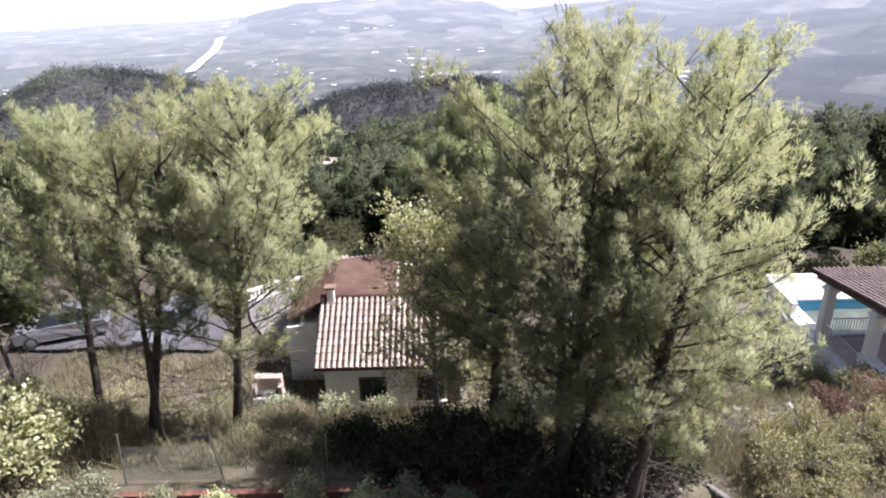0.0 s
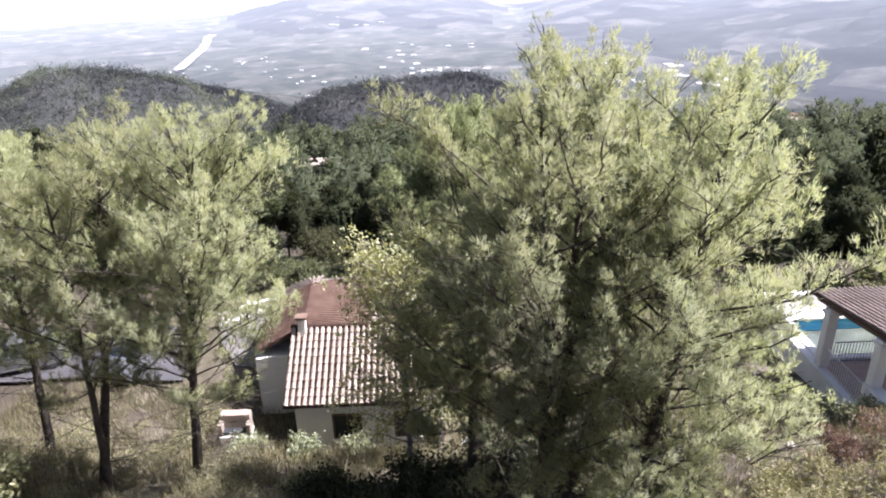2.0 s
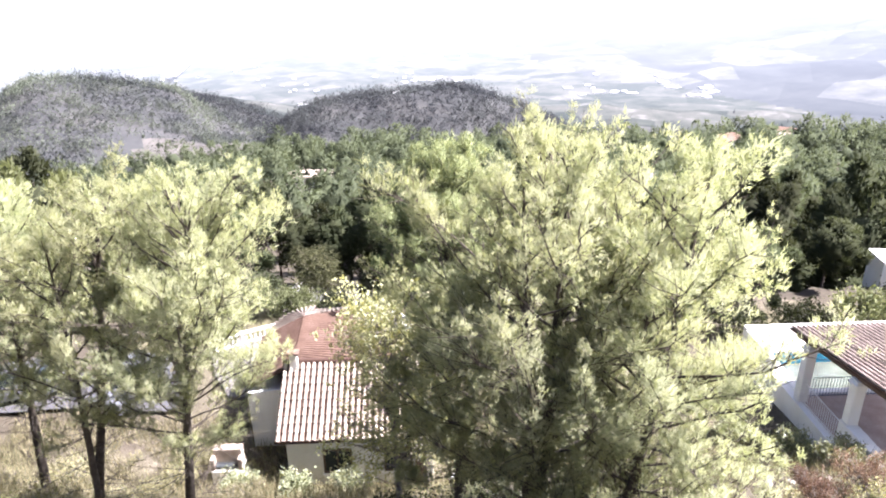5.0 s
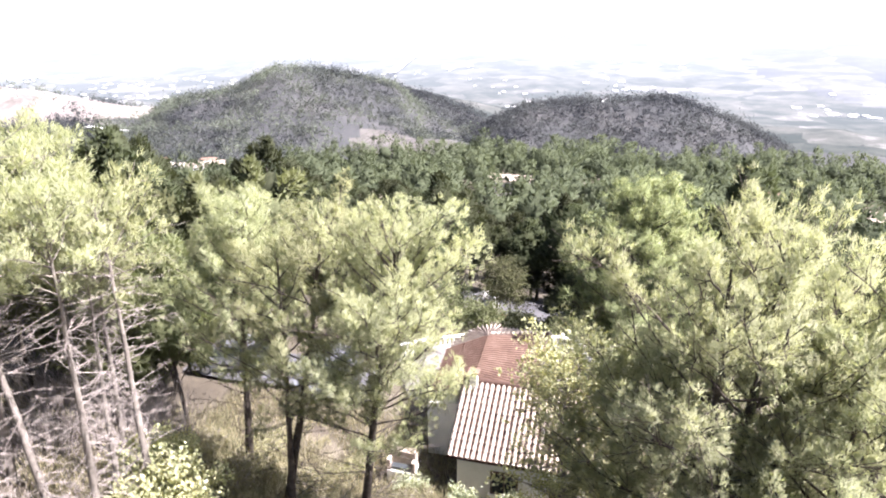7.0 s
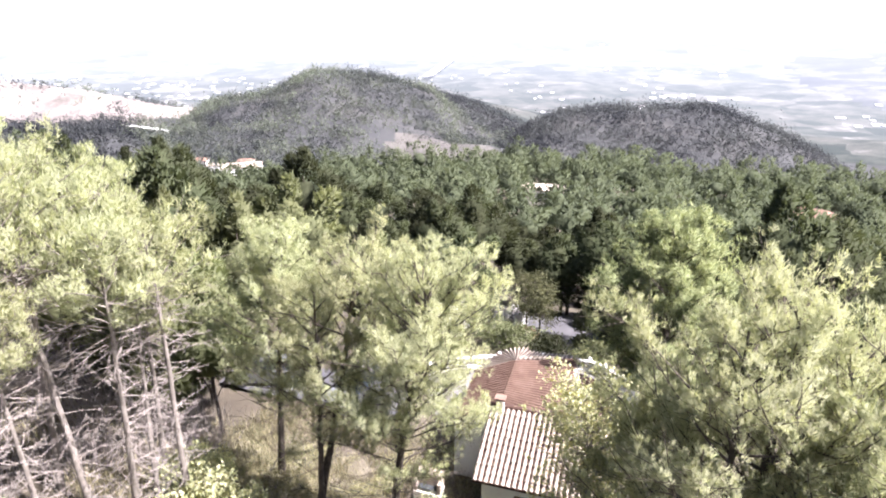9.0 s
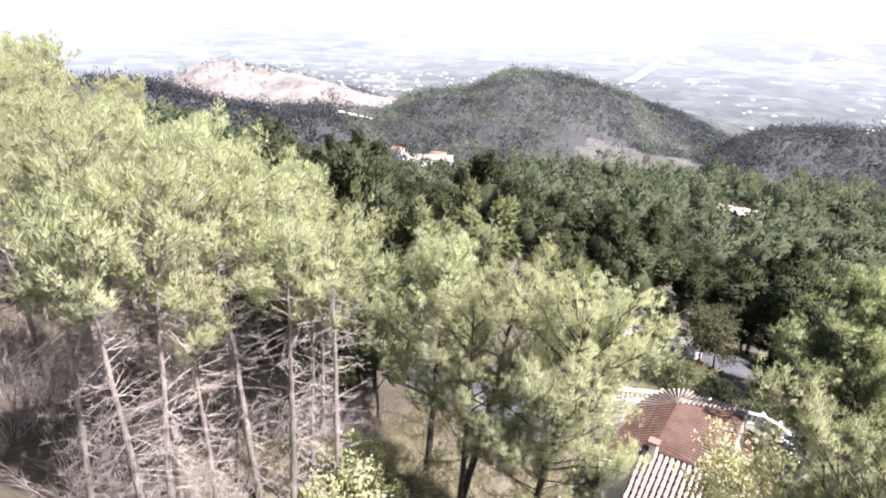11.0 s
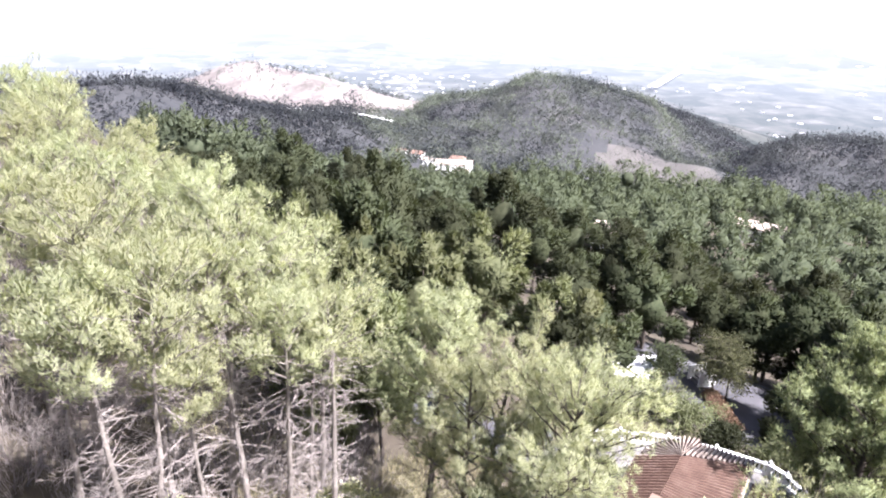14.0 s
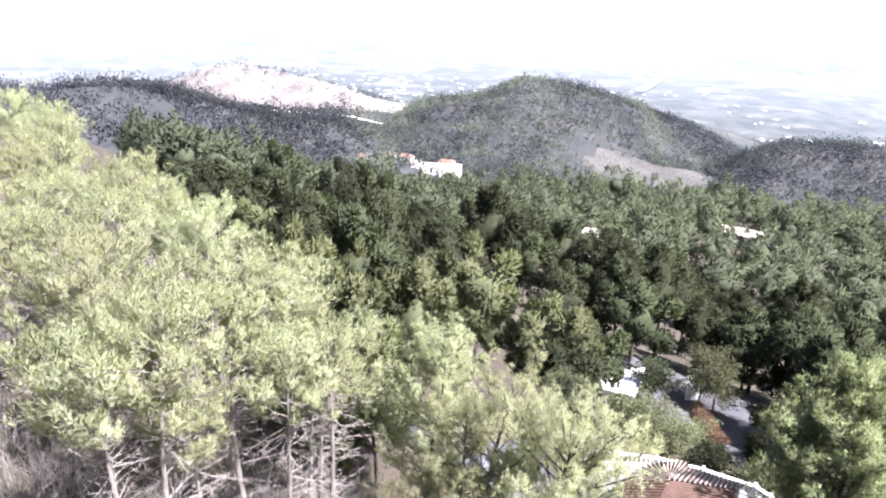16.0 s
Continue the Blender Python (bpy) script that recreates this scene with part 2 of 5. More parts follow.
def haze_glow_material(name, stops, scale, glow, tint):
    """Far land with its haze put in as emission: a backdrop that glows the more, the further it lies from the hill."""
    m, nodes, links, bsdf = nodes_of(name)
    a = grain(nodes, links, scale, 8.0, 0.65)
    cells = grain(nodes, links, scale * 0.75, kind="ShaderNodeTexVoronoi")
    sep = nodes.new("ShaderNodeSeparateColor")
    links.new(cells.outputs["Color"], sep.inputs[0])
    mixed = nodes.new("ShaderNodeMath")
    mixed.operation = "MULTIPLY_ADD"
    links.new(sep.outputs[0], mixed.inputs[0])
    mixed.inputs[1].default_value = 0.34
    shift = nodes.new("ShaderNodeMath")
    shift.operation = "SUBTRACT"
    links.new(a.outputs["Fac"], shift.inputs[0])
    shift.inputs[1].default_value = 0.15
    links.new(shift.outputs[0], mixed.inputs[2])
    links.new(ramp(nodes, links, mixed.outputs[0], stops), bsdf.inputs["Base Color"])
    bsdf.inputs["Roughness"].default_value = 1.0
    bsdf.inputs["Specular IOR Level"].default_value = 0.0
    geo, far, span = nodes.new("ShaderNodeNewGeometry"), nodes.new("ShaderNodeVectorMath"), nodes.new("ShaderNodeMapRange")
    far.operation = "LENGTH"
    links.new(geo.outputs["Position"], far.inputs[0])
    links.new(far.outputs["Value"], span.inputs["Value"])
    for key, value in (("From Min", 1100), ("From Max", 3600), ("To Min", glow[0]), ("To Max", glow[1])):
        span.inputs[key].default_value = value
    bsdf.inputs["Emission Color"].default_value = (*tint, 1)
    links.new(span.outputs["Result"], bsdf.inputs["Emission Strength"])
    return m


# emission on plain and mountains is the haze that thickens with distance
M_PLAIN = haze_glow_material("hazed_plain", [(0.36, (0.026, 0.031, 0.029)), (0.5, (0.040, 0.044, 0.040)), (0.68, (0.062, 0.062, 0.057)), (0.86, (0.14, 0.136, 0.13))], 0.017, (0.012, 0.21), (0.95, 0.96, 1.0))
M_MOUNTAIN = haze_glow_material("hazed_mountain", [(0.3, (0.02, 0.022, 0.025)), (0.55, (0.035, 0.037, 0.038)), (0.75, (0.085, 0.083, 0.08))], 0.007, (0.035, 0.185), (0.92, 0.94, 1.0))
# black surface with emission only, which stands in for bright haze
M_HAZE_GLOW, _n, _l, _b = nodes_of("white_haze_glow")
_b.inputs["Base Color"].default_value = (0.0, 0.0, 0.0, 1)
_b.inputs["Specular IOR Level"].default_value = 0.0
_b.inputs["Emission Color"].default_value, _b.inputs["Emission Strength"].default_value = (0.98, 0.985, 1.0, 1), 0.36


# ---- building blocks ----
def raw_mesh(name, verts, faces, material, smooth=False):
    me = bpy.data.meshes.new(name)
    me.from_pydata([tuple(v) for v in verts], [], [tuple(f) for f in faces])
    me.materials.append(material)
    if smooth:
        me.shade_smooth()
    return me


def tri_soup(name, verts, material, normals=None):
    """Loose triangles from an array of corners, three a triangle; normals: one a triangle, for soft leaf masses."""
    n = len(verts) // 3
    if normals is not None:
        t = np.array(verts).reshape(n, 3, 3)
        flip = (np.cross(t[:, 1] - t[:, 0], t[:, 2] - t[:, 0]) * normals).sum(1) < 0
        t[flip] = t[flip][:, ::-1]
        verts = t.reshape(-1, 3)
    me = bpy.data.meshes.new(name)
    me.vertices.add(n * 3)
    me.vertices.foreach_set("co", np.ascontiguousarray(verts, dtype=np.float32).ravel())
    me.loops.add(n * 3)
    me.loops.foreach_set("vertex_index", np.arange(n * 3, dtype=np.int32))
    me.polygons.add(n)
    me.polygons.foreach_set("loop_start", np.arange(0, n * 3, 3, dtype=np.int32))
    me.update(calc_edges=True)
    if normals is not None:
        soft = me.attributes.new("custom_normal", "FLOAT_VECTOR", "POINT")
        soft.data.foreach_set("vector", np.ascontiguousarray(np.repeat(normals, 3, 0), dtype=np.float32).ravel())
    me.materials.append(material)
    return me


def part(name, bm, material, parent=None, label=""):
    """A bmesh or a mesh as one mesh object, under a thing or a part."""
    if isinstance(bm, bmesh.types.BMesh):
        me = bpy.data.meshes.new(name)
        bm.to_mesh(me)
        bm.free()
        me.materials.append(material)
    else:
        me = bm
    ob = new(name, me)
    ob.parent = parent
    return tagged(ob, label)


def box(bm, x0, x1, y0, y1, z0, z1, bevel=0.0):
    made = bmesh.ops.create_cube(bm, size=1.0, matrix=Matrix.Translation(((x0 + x1) / 2, (y0 + y1) / 2, (z0 + z1) / 2)) @ Matrix.Diagonal((x1 - x0, y1 - y0, z1 - z0, 1)))
    if bevel:
        edges = {e for v in made["verts"] for e in v.link_edges}
        bmesh.ops.bevel(bm, geom=list(edges), offset=bevel, segments=2, affect="EDGES")
    return bm


def boxed(x0, x1, y0, y1, z0, z1, bevel=0.0):
    return box(bmesh.new(), x0, x1, y0, y1, z0, z1, bevel)


def bar(bm, a, b, r, r2=None, sides=6):
    """A round bar from a to b."""
    a, b = Vector(a), Vector(b)
    turn = (b - a).to_track_quat("Z", "Y").to_matrix().to_4x4()
    bmesh.ops.create_cone(bm, cap_ends=True, segments=sides, radius1=r, radius2=r if r2 is None else r2, depth=(b - a).length, matrix=Matrix.Translation((a + b) / 2) @ turn)
    return bm


def thing(name, label, category, place=(0, 0, 0), turn=0.0, group="", kind=""):
    ob = new(name)
    ob.empty_display_size = 0.3
    ob.matrix_basis = Matrix.Translation(place) @ Matrix.Rotation(radians(turn), 4, "Z")
    return tagged(ob, label, category, group, kind)


# ---- the ground ----
BASE_Y = [-400, -60, -1, 8, 14.2, 15.0, 15.3, 18.7, 20.6, 22.3, 23.6, 39.8, 43, 56, 70, 97, 142, 191, 235, 292, 389, 585, 880, 5000]
BASE_Z = [83, 3.8, -9.2, -11.4, -13.3, -13.5, -13.15, -14.1, -15.0, -16.0, -17.0, -17.3, -23.5, -30.2, -31.6, -41.4, -51.8, -59.6, -67, -94, -138, -187, -235, -300]


def bump_at(x, y, cx, cy, rx, ry, h, power=2.0):
    d = np.sqrt(((x - cx) / rx) ** 2 + ((y - cy) / ry) ** 2)
    return h * np.exp(-d ** power)


def rolling(x, y, size, seed):
    """Cheap smooth unevenness from a few sines."""
    r = np.random.RandomState(seed)
    total = 0
    for k in range(6):
        a, f, p = r.uniform(0, 6.28), (1 + 0.7 * k) / size, r.uniform(0, 6.28)
        total = total + np.sin((x * np.cos(a) + y * np.sin(a)) * f * 6.28 + p) / (1 + k)
    return total / 2.4


def crest_over(x, y, z, far, front, back, ways, tops):
    """Raise the land to a crest that runs round the origin at a distance, its tops given by the compass way."""
    d, az = np.hypot(x, y), np.degrees(np.arctan2(x, y))
    top = np.interp(az, ways, tops, left=-400, right=-400) - 5.0 + 2.0 * rolling(x, y, 60, 33)
    share = np.exp(-((d - far) / np.where(d < far, front, back)) ** 2)
    return z + np.maximum(top - z, 0) * share


def height(x, y):
    x, y = np.asarray(x, float), np.asarray(y, float)
    z = np.interp(y, BASE_Y, BASE_Z)
    left = np.clip(-x - 11, 0, 32)
    z = z + 0.25 * left * np.interp(y, [-20, 5, 20, 27, 40, 55, 75, 130], [0.6, 1, 1, 0.15, 0.15, 0.35, 0.4, 0])
    z = z + np.clip(x - 8, 0, 14) * np.interp(y, [0, 14, 24, 30, 45], [0.06, 0.1, 0.08, 0.03, 0])
    z = z - 0.02 * np.clip(x, -400, 400) * np.clip((y - 80) / 100, 0, 1)
    z = z + bump_at(x, y, -330, 640, 150, 110, 22)
    z = z + bump_at(x, y, 215, 400, 170, 150, 34) + bump_at(x, y, -180, 640, 105, 75, 30)
    z = z + bump_at(x, y, -880, 690, 300, 140, 108) + bump_at(x, y, -320, 415, 90, 60, 7) + bump_at(x, y, -262, 378, 45, 35, 9) - 0.2 * np.clip(-x - 620, 0, 400)
    z = z - 0.15 * np.clip(-x - 50, 0, 160) * np.clip((y - 110) / 60, 0, 1) * np.clip((420 - y) / 150, 0, 1)
    far = np.clip((np.hypot(x, y) - 60) / 200, 0, 1)
    z = z + rolling(x, y, 90, 5) * 3.2 * far + rolling(x, y, 240, 9) * 7 * np.clip((y - 300) / 300, 0, 1)
    z = crest_over(x, y, z, 985, 120, 300, [-24, -19, -16, -13, -9], [-200, -172, -184, -206, -240])
    z = crest_over(x, y, z, 830, 135, 160, [-44, -39, -35.2, -31.3, -28.2, -25.2, -21.7, -19, -17.2, -14.4, -11], [-190, -158, -139, -128, -105, -109, -119, -129, -153, -182, -210])
    z = crest_over(x, y, z, 740, 130, 150, [-15.5, -12.1, -10.2, -8.4, -5.3, -0.9, 2.9, 5.5, 8.5, 11.1, 15], [-205, -168, -150, -138, -133, -128, -124, -134, -149, -168, -205])
    z = crest_over(x, y, z, 560, 120, 140, [-80, -70, -64.6, -61.7, -58.7, -56, -52.8, -50.4, -47.8, -43.3, -40, -37], [-80, -82, -86, -79, -78, -82, -92, -103, -108, -112, -128, -160])
    z = z + rolling(x, y, 11, 2) * 0.16
    return z


def polar_sheet(r0, r1, rings, steps, a0, a1, rise):
    """A sheet in rings about the origin, whose height is given by rise(x, y)."""
    r = np.geomspace(r0, r1, rings)
    a = np.radians(np.linspace(a0, a1, steps))
    rr, aa = np.meshgrid(r, a, indexing="ij")
    x, y = rr * np.sin(aa), rr * np.cos(aa)
    v = np.stack([x, y, rise(x, y)], -1).reshape(-1, 3)
    i, j = np.meshgrid(np.arange(rings - 1), np.arange(steps - 1), indexing="ij")
    q = (i * steps + j).ravel()
    return v, np.stack([q, q + 1, q + steps + 1, q + steps], -1)


v, f = polar_sheet(1.5, 1250, 230, 420, -180, 180, height)
v[:420] = (0, 0, float(height(0, 0)))      # the innermost ring closes the middle
ground_mesh = raw_mesh("ground", v, f.tolist(), M_GROUND, True)
ground_mesh.materials.append(M_LITTER)
ground_mesh.materials.append(M_HILL)
ground_mesh.materials.append(M_PINK)
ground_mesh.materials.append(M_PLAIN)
ground_mesh.materials.append(M_SOIL)
mid = v[f].mean(1)
d = np.hypot(mid[:, 0], mid[:, 1]) + 6 * rolling(mid[:, 0], mid[:, 1], 30, 4)
under_pines = bump_at(mid[:, 0], mid[:, 1], 1.6, 13.6, 6.0, 3.2, 1) + 0.1 * rolling(mid[:, 0], mid[:, 1], 3, 71) > 0.4
wooded = under_pines | (d > 43) | ((mid[:, 0] < -15) & (d > 12))
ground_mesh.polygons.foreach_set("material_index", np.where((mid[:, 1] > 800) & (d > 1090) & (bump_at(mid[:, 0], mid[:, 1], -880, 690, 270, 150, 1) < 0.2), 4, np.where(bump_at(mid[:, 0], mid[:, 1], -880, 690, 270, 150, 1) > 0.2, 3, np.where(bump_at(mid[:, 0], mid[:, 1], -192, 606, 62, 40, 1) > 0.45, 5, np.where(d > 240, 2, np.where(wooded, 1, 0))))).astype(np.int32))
ground = tagged(new("ground", ground_mesh), "dry grassy hillside with stony soil", "ground", kind="structure")


def far_height(x, y):
    d, az = np.hypot(x, y), np.degrees(np.arctan2(x, y))
    z = np.interp(d, [1150, 1600, 2400, 5000], [-262, -290, -300, -302]) + rolling(x, y, 700, 3) * 5
    m1 = np.interp(az, [-16.5, -14.4, -11, -7.5, -2, 3.3, 5.5, 8], [0, 8, 63, 78, 70, 52, 12, 0]) * np.clip((d - 2700) / 1000, 0, 1)
    m2 = np.interp(az, [6.5, 10.3, 14.9, 19.8, 23.2, 27.1, 32, 45, 70], [0, 34, 62, 40, 67, 90, 112, 150, 100]) * np.clip((d - np.interp(az, [5, 15, 35], [2100, 1700, 1300])) / 1700, 0, 1) ** 0.8
    m0 = 26 * np.exp(-((az + 46) / 7) ** 2) * np.clip((d - 2500) / 900, 0, 1)
    ridges = 1 + 0.14 * rolling(x, y, 700, 12) + 0.12 * rolling(x, y, 240, 14)
    return z + np.maximum(np.maximum(m1, m2), m0) * ridges


v, f = polar_sheet(1150, 3850, 90, 420, -125, 125, far_height)
flat = np.interp(np.hypot(v[:, 0], v[:, 1]), [1150, 1600, 2400, 5000], [-262, -290, -300, -302])
rise = (v[:, 2] - flat)[f].mean(1)
v[:420, 2] -= 40
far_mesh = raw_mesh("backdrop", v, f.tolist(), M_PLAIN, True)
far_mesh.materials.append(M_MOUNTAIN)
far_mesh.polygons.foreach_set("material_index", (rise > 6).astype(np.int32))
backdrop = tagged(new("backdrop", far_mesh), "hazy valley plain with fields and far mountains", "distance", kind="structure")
# a glowing wall added for the bright haze over the horizon
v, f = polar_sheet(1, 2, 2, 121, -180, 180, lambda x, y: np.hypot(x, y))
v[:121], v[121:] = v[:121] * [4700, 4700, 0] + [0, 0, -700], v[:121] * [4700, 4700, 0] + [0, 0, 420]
tagged(new("backdrop", raw_mesh("haze", v, f.tolist(), M_HAZE_GLOW, True)), "glowing wall added as white haze over the horizon", "sky", kind="structure")


# ---- trees ----
def unit(v):
    return v / np.maximum(np.linalg.norm(v, axis=-1, keepdims=True), 1e-9)


def tufts(rng, p, d, blades, length, width, spread=0.8):
    """Needle tufts: at each place p, blades that fan out round the way d."""
    n = len(p)
    way = unit(d[:, None, :] + rng.normal(0, spread, (n, blades, 3)))
    side = unit(np.cross(way, rng.normal(0, 1, (n, blades, 3))))
    l = length * rng.uniform(0.6, 1.15, (n, blades, 1))
    w = width * rng.uniform(0.7, 1.2, (n, blades, 1))
    root = p[:, None, :] + rng.normal(0, 0.25 * length, (n, blades, 3))
    tri = np.stack([root - side * w / 2, root + side * w / 2, root + way * l], 2)
    return tri.reshape(-1, 3)


def tube(verts, faces, path, radii, sides=6):
    """A tapered tube along a path, added to verts and faces."""
    path = np.asarray(path, float)
    t = unit(np.gradient(path, axis=0))
    ref = np.where(np.abs(t[:, 2:3]) > 0.9, [[1.0, 0, 0]], [[0, 0, 1.0]])
    u = unit(np.cross(t, ref))
    w = np.cross(t, u)
    start = len(verts)
    for k in range(len(path)):
        for s in range(sides):
            a = 2 * math.pi * s / sides
            verts.append(path[k] + radii[k] * (math.cos(a) * u[k] + math.sin(a) * w[k]))
    for k in range(len(path) - 1):
        for s in range(sides):
            a, b = start + k * sides + s, start + k * sides + (s + 1) % sides
            faces.append((a, b, b + sides, a + sides))


def pine_parts(seed, tall, wide, crown_from, limbs, tuft_count, blade=(9, 0.30, 0.065), trunk_r=0.16, lean=(0, 0), dead=0, forks=1, shape=1.0, twig_sides=4, plume=0.85):
    """Meshes of a pine: wood (trunk and limbs), crown (needle tufts). crown_from: share of the height with no live limbs."""
    rng = np.random.RandomState(seed)
    wv, wf, tips, ways = [], [], [], []
    dead_v, dead_f = [], []
    for fork in range(forks):
        off = np.array([rng.uniform(-0.3, 0.3), rng.uniform(-0.3, 0.3), 0]) if forks > 1 else np.zeros(3)
        top = np.array([lean[0] + (rng.uniform(-0.30, 0.30) * wide if fork else 0), lean[1] + (rng.uniform(-0.2, 0.2) * wide if fork else 0), tall * (1 if not fork else rng.uniform(0.8, 0.97))])
        s = np.linspace(0, 1, 12)[:, None]
        wob = np.cumsum(rng.normal(0, 0.045, (12, 3)) * [1, 1, 0], 0) * min(tall / 10, 1.3)
        path = off * (1 - s) + top * s + wob * s
        tube(wv, wf, path, trunk_r * (1.0 - 0.9 * s[:, 0]) * (0.75 if fork else 1) + 0.012, 8)
        for k in range(14):
            h = 1.0 - 0.30 * (k / 14) ** 1.2
            base = np.array([np.interp(h, s[:, 0], path[:, c]) for c in range(3)])
            way = unit(np.array([math.cos(k * 2.4), math.sin(k * 2.4), 1.1]))
            tips.append((base, base + way * (0.12 + 0.028 * k) * min(wide, 5.0) * 0.8))
            ways.append(way)
        count = limbs // forks
        for k in range(count):
            h = crown_from + (0.97 - crown_from) * ((k + rng.uniform(0, 1)) / count)
            base = np.array([np.interp(h, s[:, 0], path[:, c]) for c in range(3)])
            u = (h - crown_from) / (1 - crown_from)
            reach = wide / 2 * shape * (0.14 + 1.0 * math.sin(math.pi * min(1.0, 0.20 + 0.78 * u)) ** 0.9) * rng.uniform(0.62, 1.12)
            az = k * 2.39996 + rng.uniform(-0.5, 0.5) + fork * 1.7
            up = rng.uniform(0.25, 0.7) + 0.55 * u
            out = np.array([math.cos(az), math.sin(az), up])
            q = np.linspace(0, 1, 6)[:, None]
            limb = base + unit(out) * reach * q + np.array([0, 0, 0.14 * reach]) * q ** 2 + np.cumsum(rng.normal(0, 0.055 * reach, (6, 3)), 0) * q
            tube(wv, wf, limb, (0.027 * (1 - 0.85 * q[:, 0]) + 0.005) * (trunk_r / 0.16) ** 0.7, twig_sides)
            twigs = max(4, int(reach * 5.5))
            for j in range(twigs):
                g = rng.uniform(0.3, 1.0)
                b2 = np.array([np.interp(g, q[:, 0], limb[:, c]) for c in range(3)])
                d2 = unit(out + rng.normal(0, 0.75, 3) + np.array([0, 0, 0.35]))
                l2 = reach * rng.uniform(0.14, 0.34)
                e2 = b2 + d2 * l2
                tube(wv, wf, [b2, (b2 + e2) / 2 + rng.normal(0, 0.03, 3), e2], [0.011, 0.008, 0.004], 3)
                tips.append((b2, e2))
                ways.append(d2)
            tips.append((limb[3], limb[5]))
            ways.append(unit(out))
    for k in range(dead):
        h = crown_from * rng.uniform(0.1, 1.15)
        base = np.array([np.interp(h, s[:, 0], path[:, c]) for c in range(3)])
        az, reach = rng.uniform(0, 6.28), wide / 2 * rng.uniform(0.35, 0.95)
        out = np.array([math.cos(az), math.sin(az), rng.uniform(-0.25, 0.35)])
        q = np.linspace(0, 1, 5)[:, None]
        limb = base + unit(out) * reach * q + np.cumsum(rng.normal(0, 0.05 * reach, (5, 3)), 0) * q
        tube(dead_v, dead_f, limb, 0.012 * (1 - 0.8 * q[:, 0]) + 0.003, 3)
        for j in range(7):
            g = rng.uniform(0.3, 1)
            b2 = np.array([np.interp(g, q[:, 0], limb[:, c]) for c in range(3)])
            e2 = b2 + unit(out + rng.normal(0, 0.7, 3)) * reach * rng.uniform(0.15, 0.4)
            tube(dead_v, dead_f, [b2, e2], [0.007, 0.003], 3)
    # plumes of needles: upright brushes round the twig ends, each a soft mass of its own
    seg, way = np.array([np.concatenate(t) for t in tips]), np.array(ways)
    count = len(seg)
    axis = unit(way * 0.6 + [0, 0, 0.9] + rng.normal(0, 0.2, (count, 3)))
    long = rng.uniform(0.5, 1.2, count) * plume
    fat = long * rng.uniform(0.30, 0.46, count)
    full = long * fat * rng.gamma(3.0, 1.0, count)
    pick = rng.choice(count, tuft_count, p=full / full.sum())
    along = rng.uniform(0, 1, (tuft_count, 1)) ** 0.75
    side = unit(np.cross(axis[pick], rng.normal(0, 1, (tuft_count, 3))))
    rim = rng.uniform(0.1, 1, (tuft_count, 1)) ** 0.55
    girth = np.sin(math.pi * (0.12 + 0.84 * along)) ** 0.8
    root = seg[pick, :3] * 0.55 + seg[pick, 3:] * 0.45 - axis[pick] * long[pick, None] * 0.2
    p = root + axis[pick] * long[pick, None] * along + side * fat[pick, None] * girth * rim
    leaves = tufts(rng, p, axis[pick] * 0.9 + side * 0.55 + [0, 0, 0.25], *blade, 0.5)
    mass = unit(p - np.array([lean[0] * 0.6, lean[1] * 0.6, tall * (crown_from + 0.95) / 2]))
    soft = unit(side * 0.5 * rim + axis[pick] * (along - 0.3) * 0.8 + mass * 0.4 + [0, 0, 0.35])
    soft = unit(np.repeat(soft, blade[0], 0) + rng.normal(0, 0.16, (len(soft) * blade[0], 3)))
    return wv, wf, (leaves, soft), dead_v, dead_f


def pine(seed, place, label, group, needles, bark, dead_mat=None, **shape):
    wv, wf, leaves, dv, df = pine_parts(seed, **shape)
    tree = thing("pine_tree", label, "tree", place, 0, group)
    part("trunk", raw_mesh("trunk", wv, wf, bark, True), None, tree)
    part("crown", tri_soup("crown", leaves[0], needles, leaves[1]), None, tree)
    if dv:
        part("dead_wood", raw_mesh("dead_wood", dv, df, dead_mat or M_DRY_TWIG), None, tree, "bare whitish dead lower branches")
        tagged(tree.children[-1], "bare whitish dead lower branches", kind="stuff")
    return tree


def ball(sub):
    bm = bmesh.new()
    bmesh.ops.create_icosphere(bm, subdivisions=sub, radius=1.0)
    bm.verts.ensure_lookup_table()
    v, f = np.array([q.co[:] for q in bm.verts]), np.array([[q.index for q in g.verts] for g in bm.faces])
    bm.free()
    return v, f


BALL = ball(2)


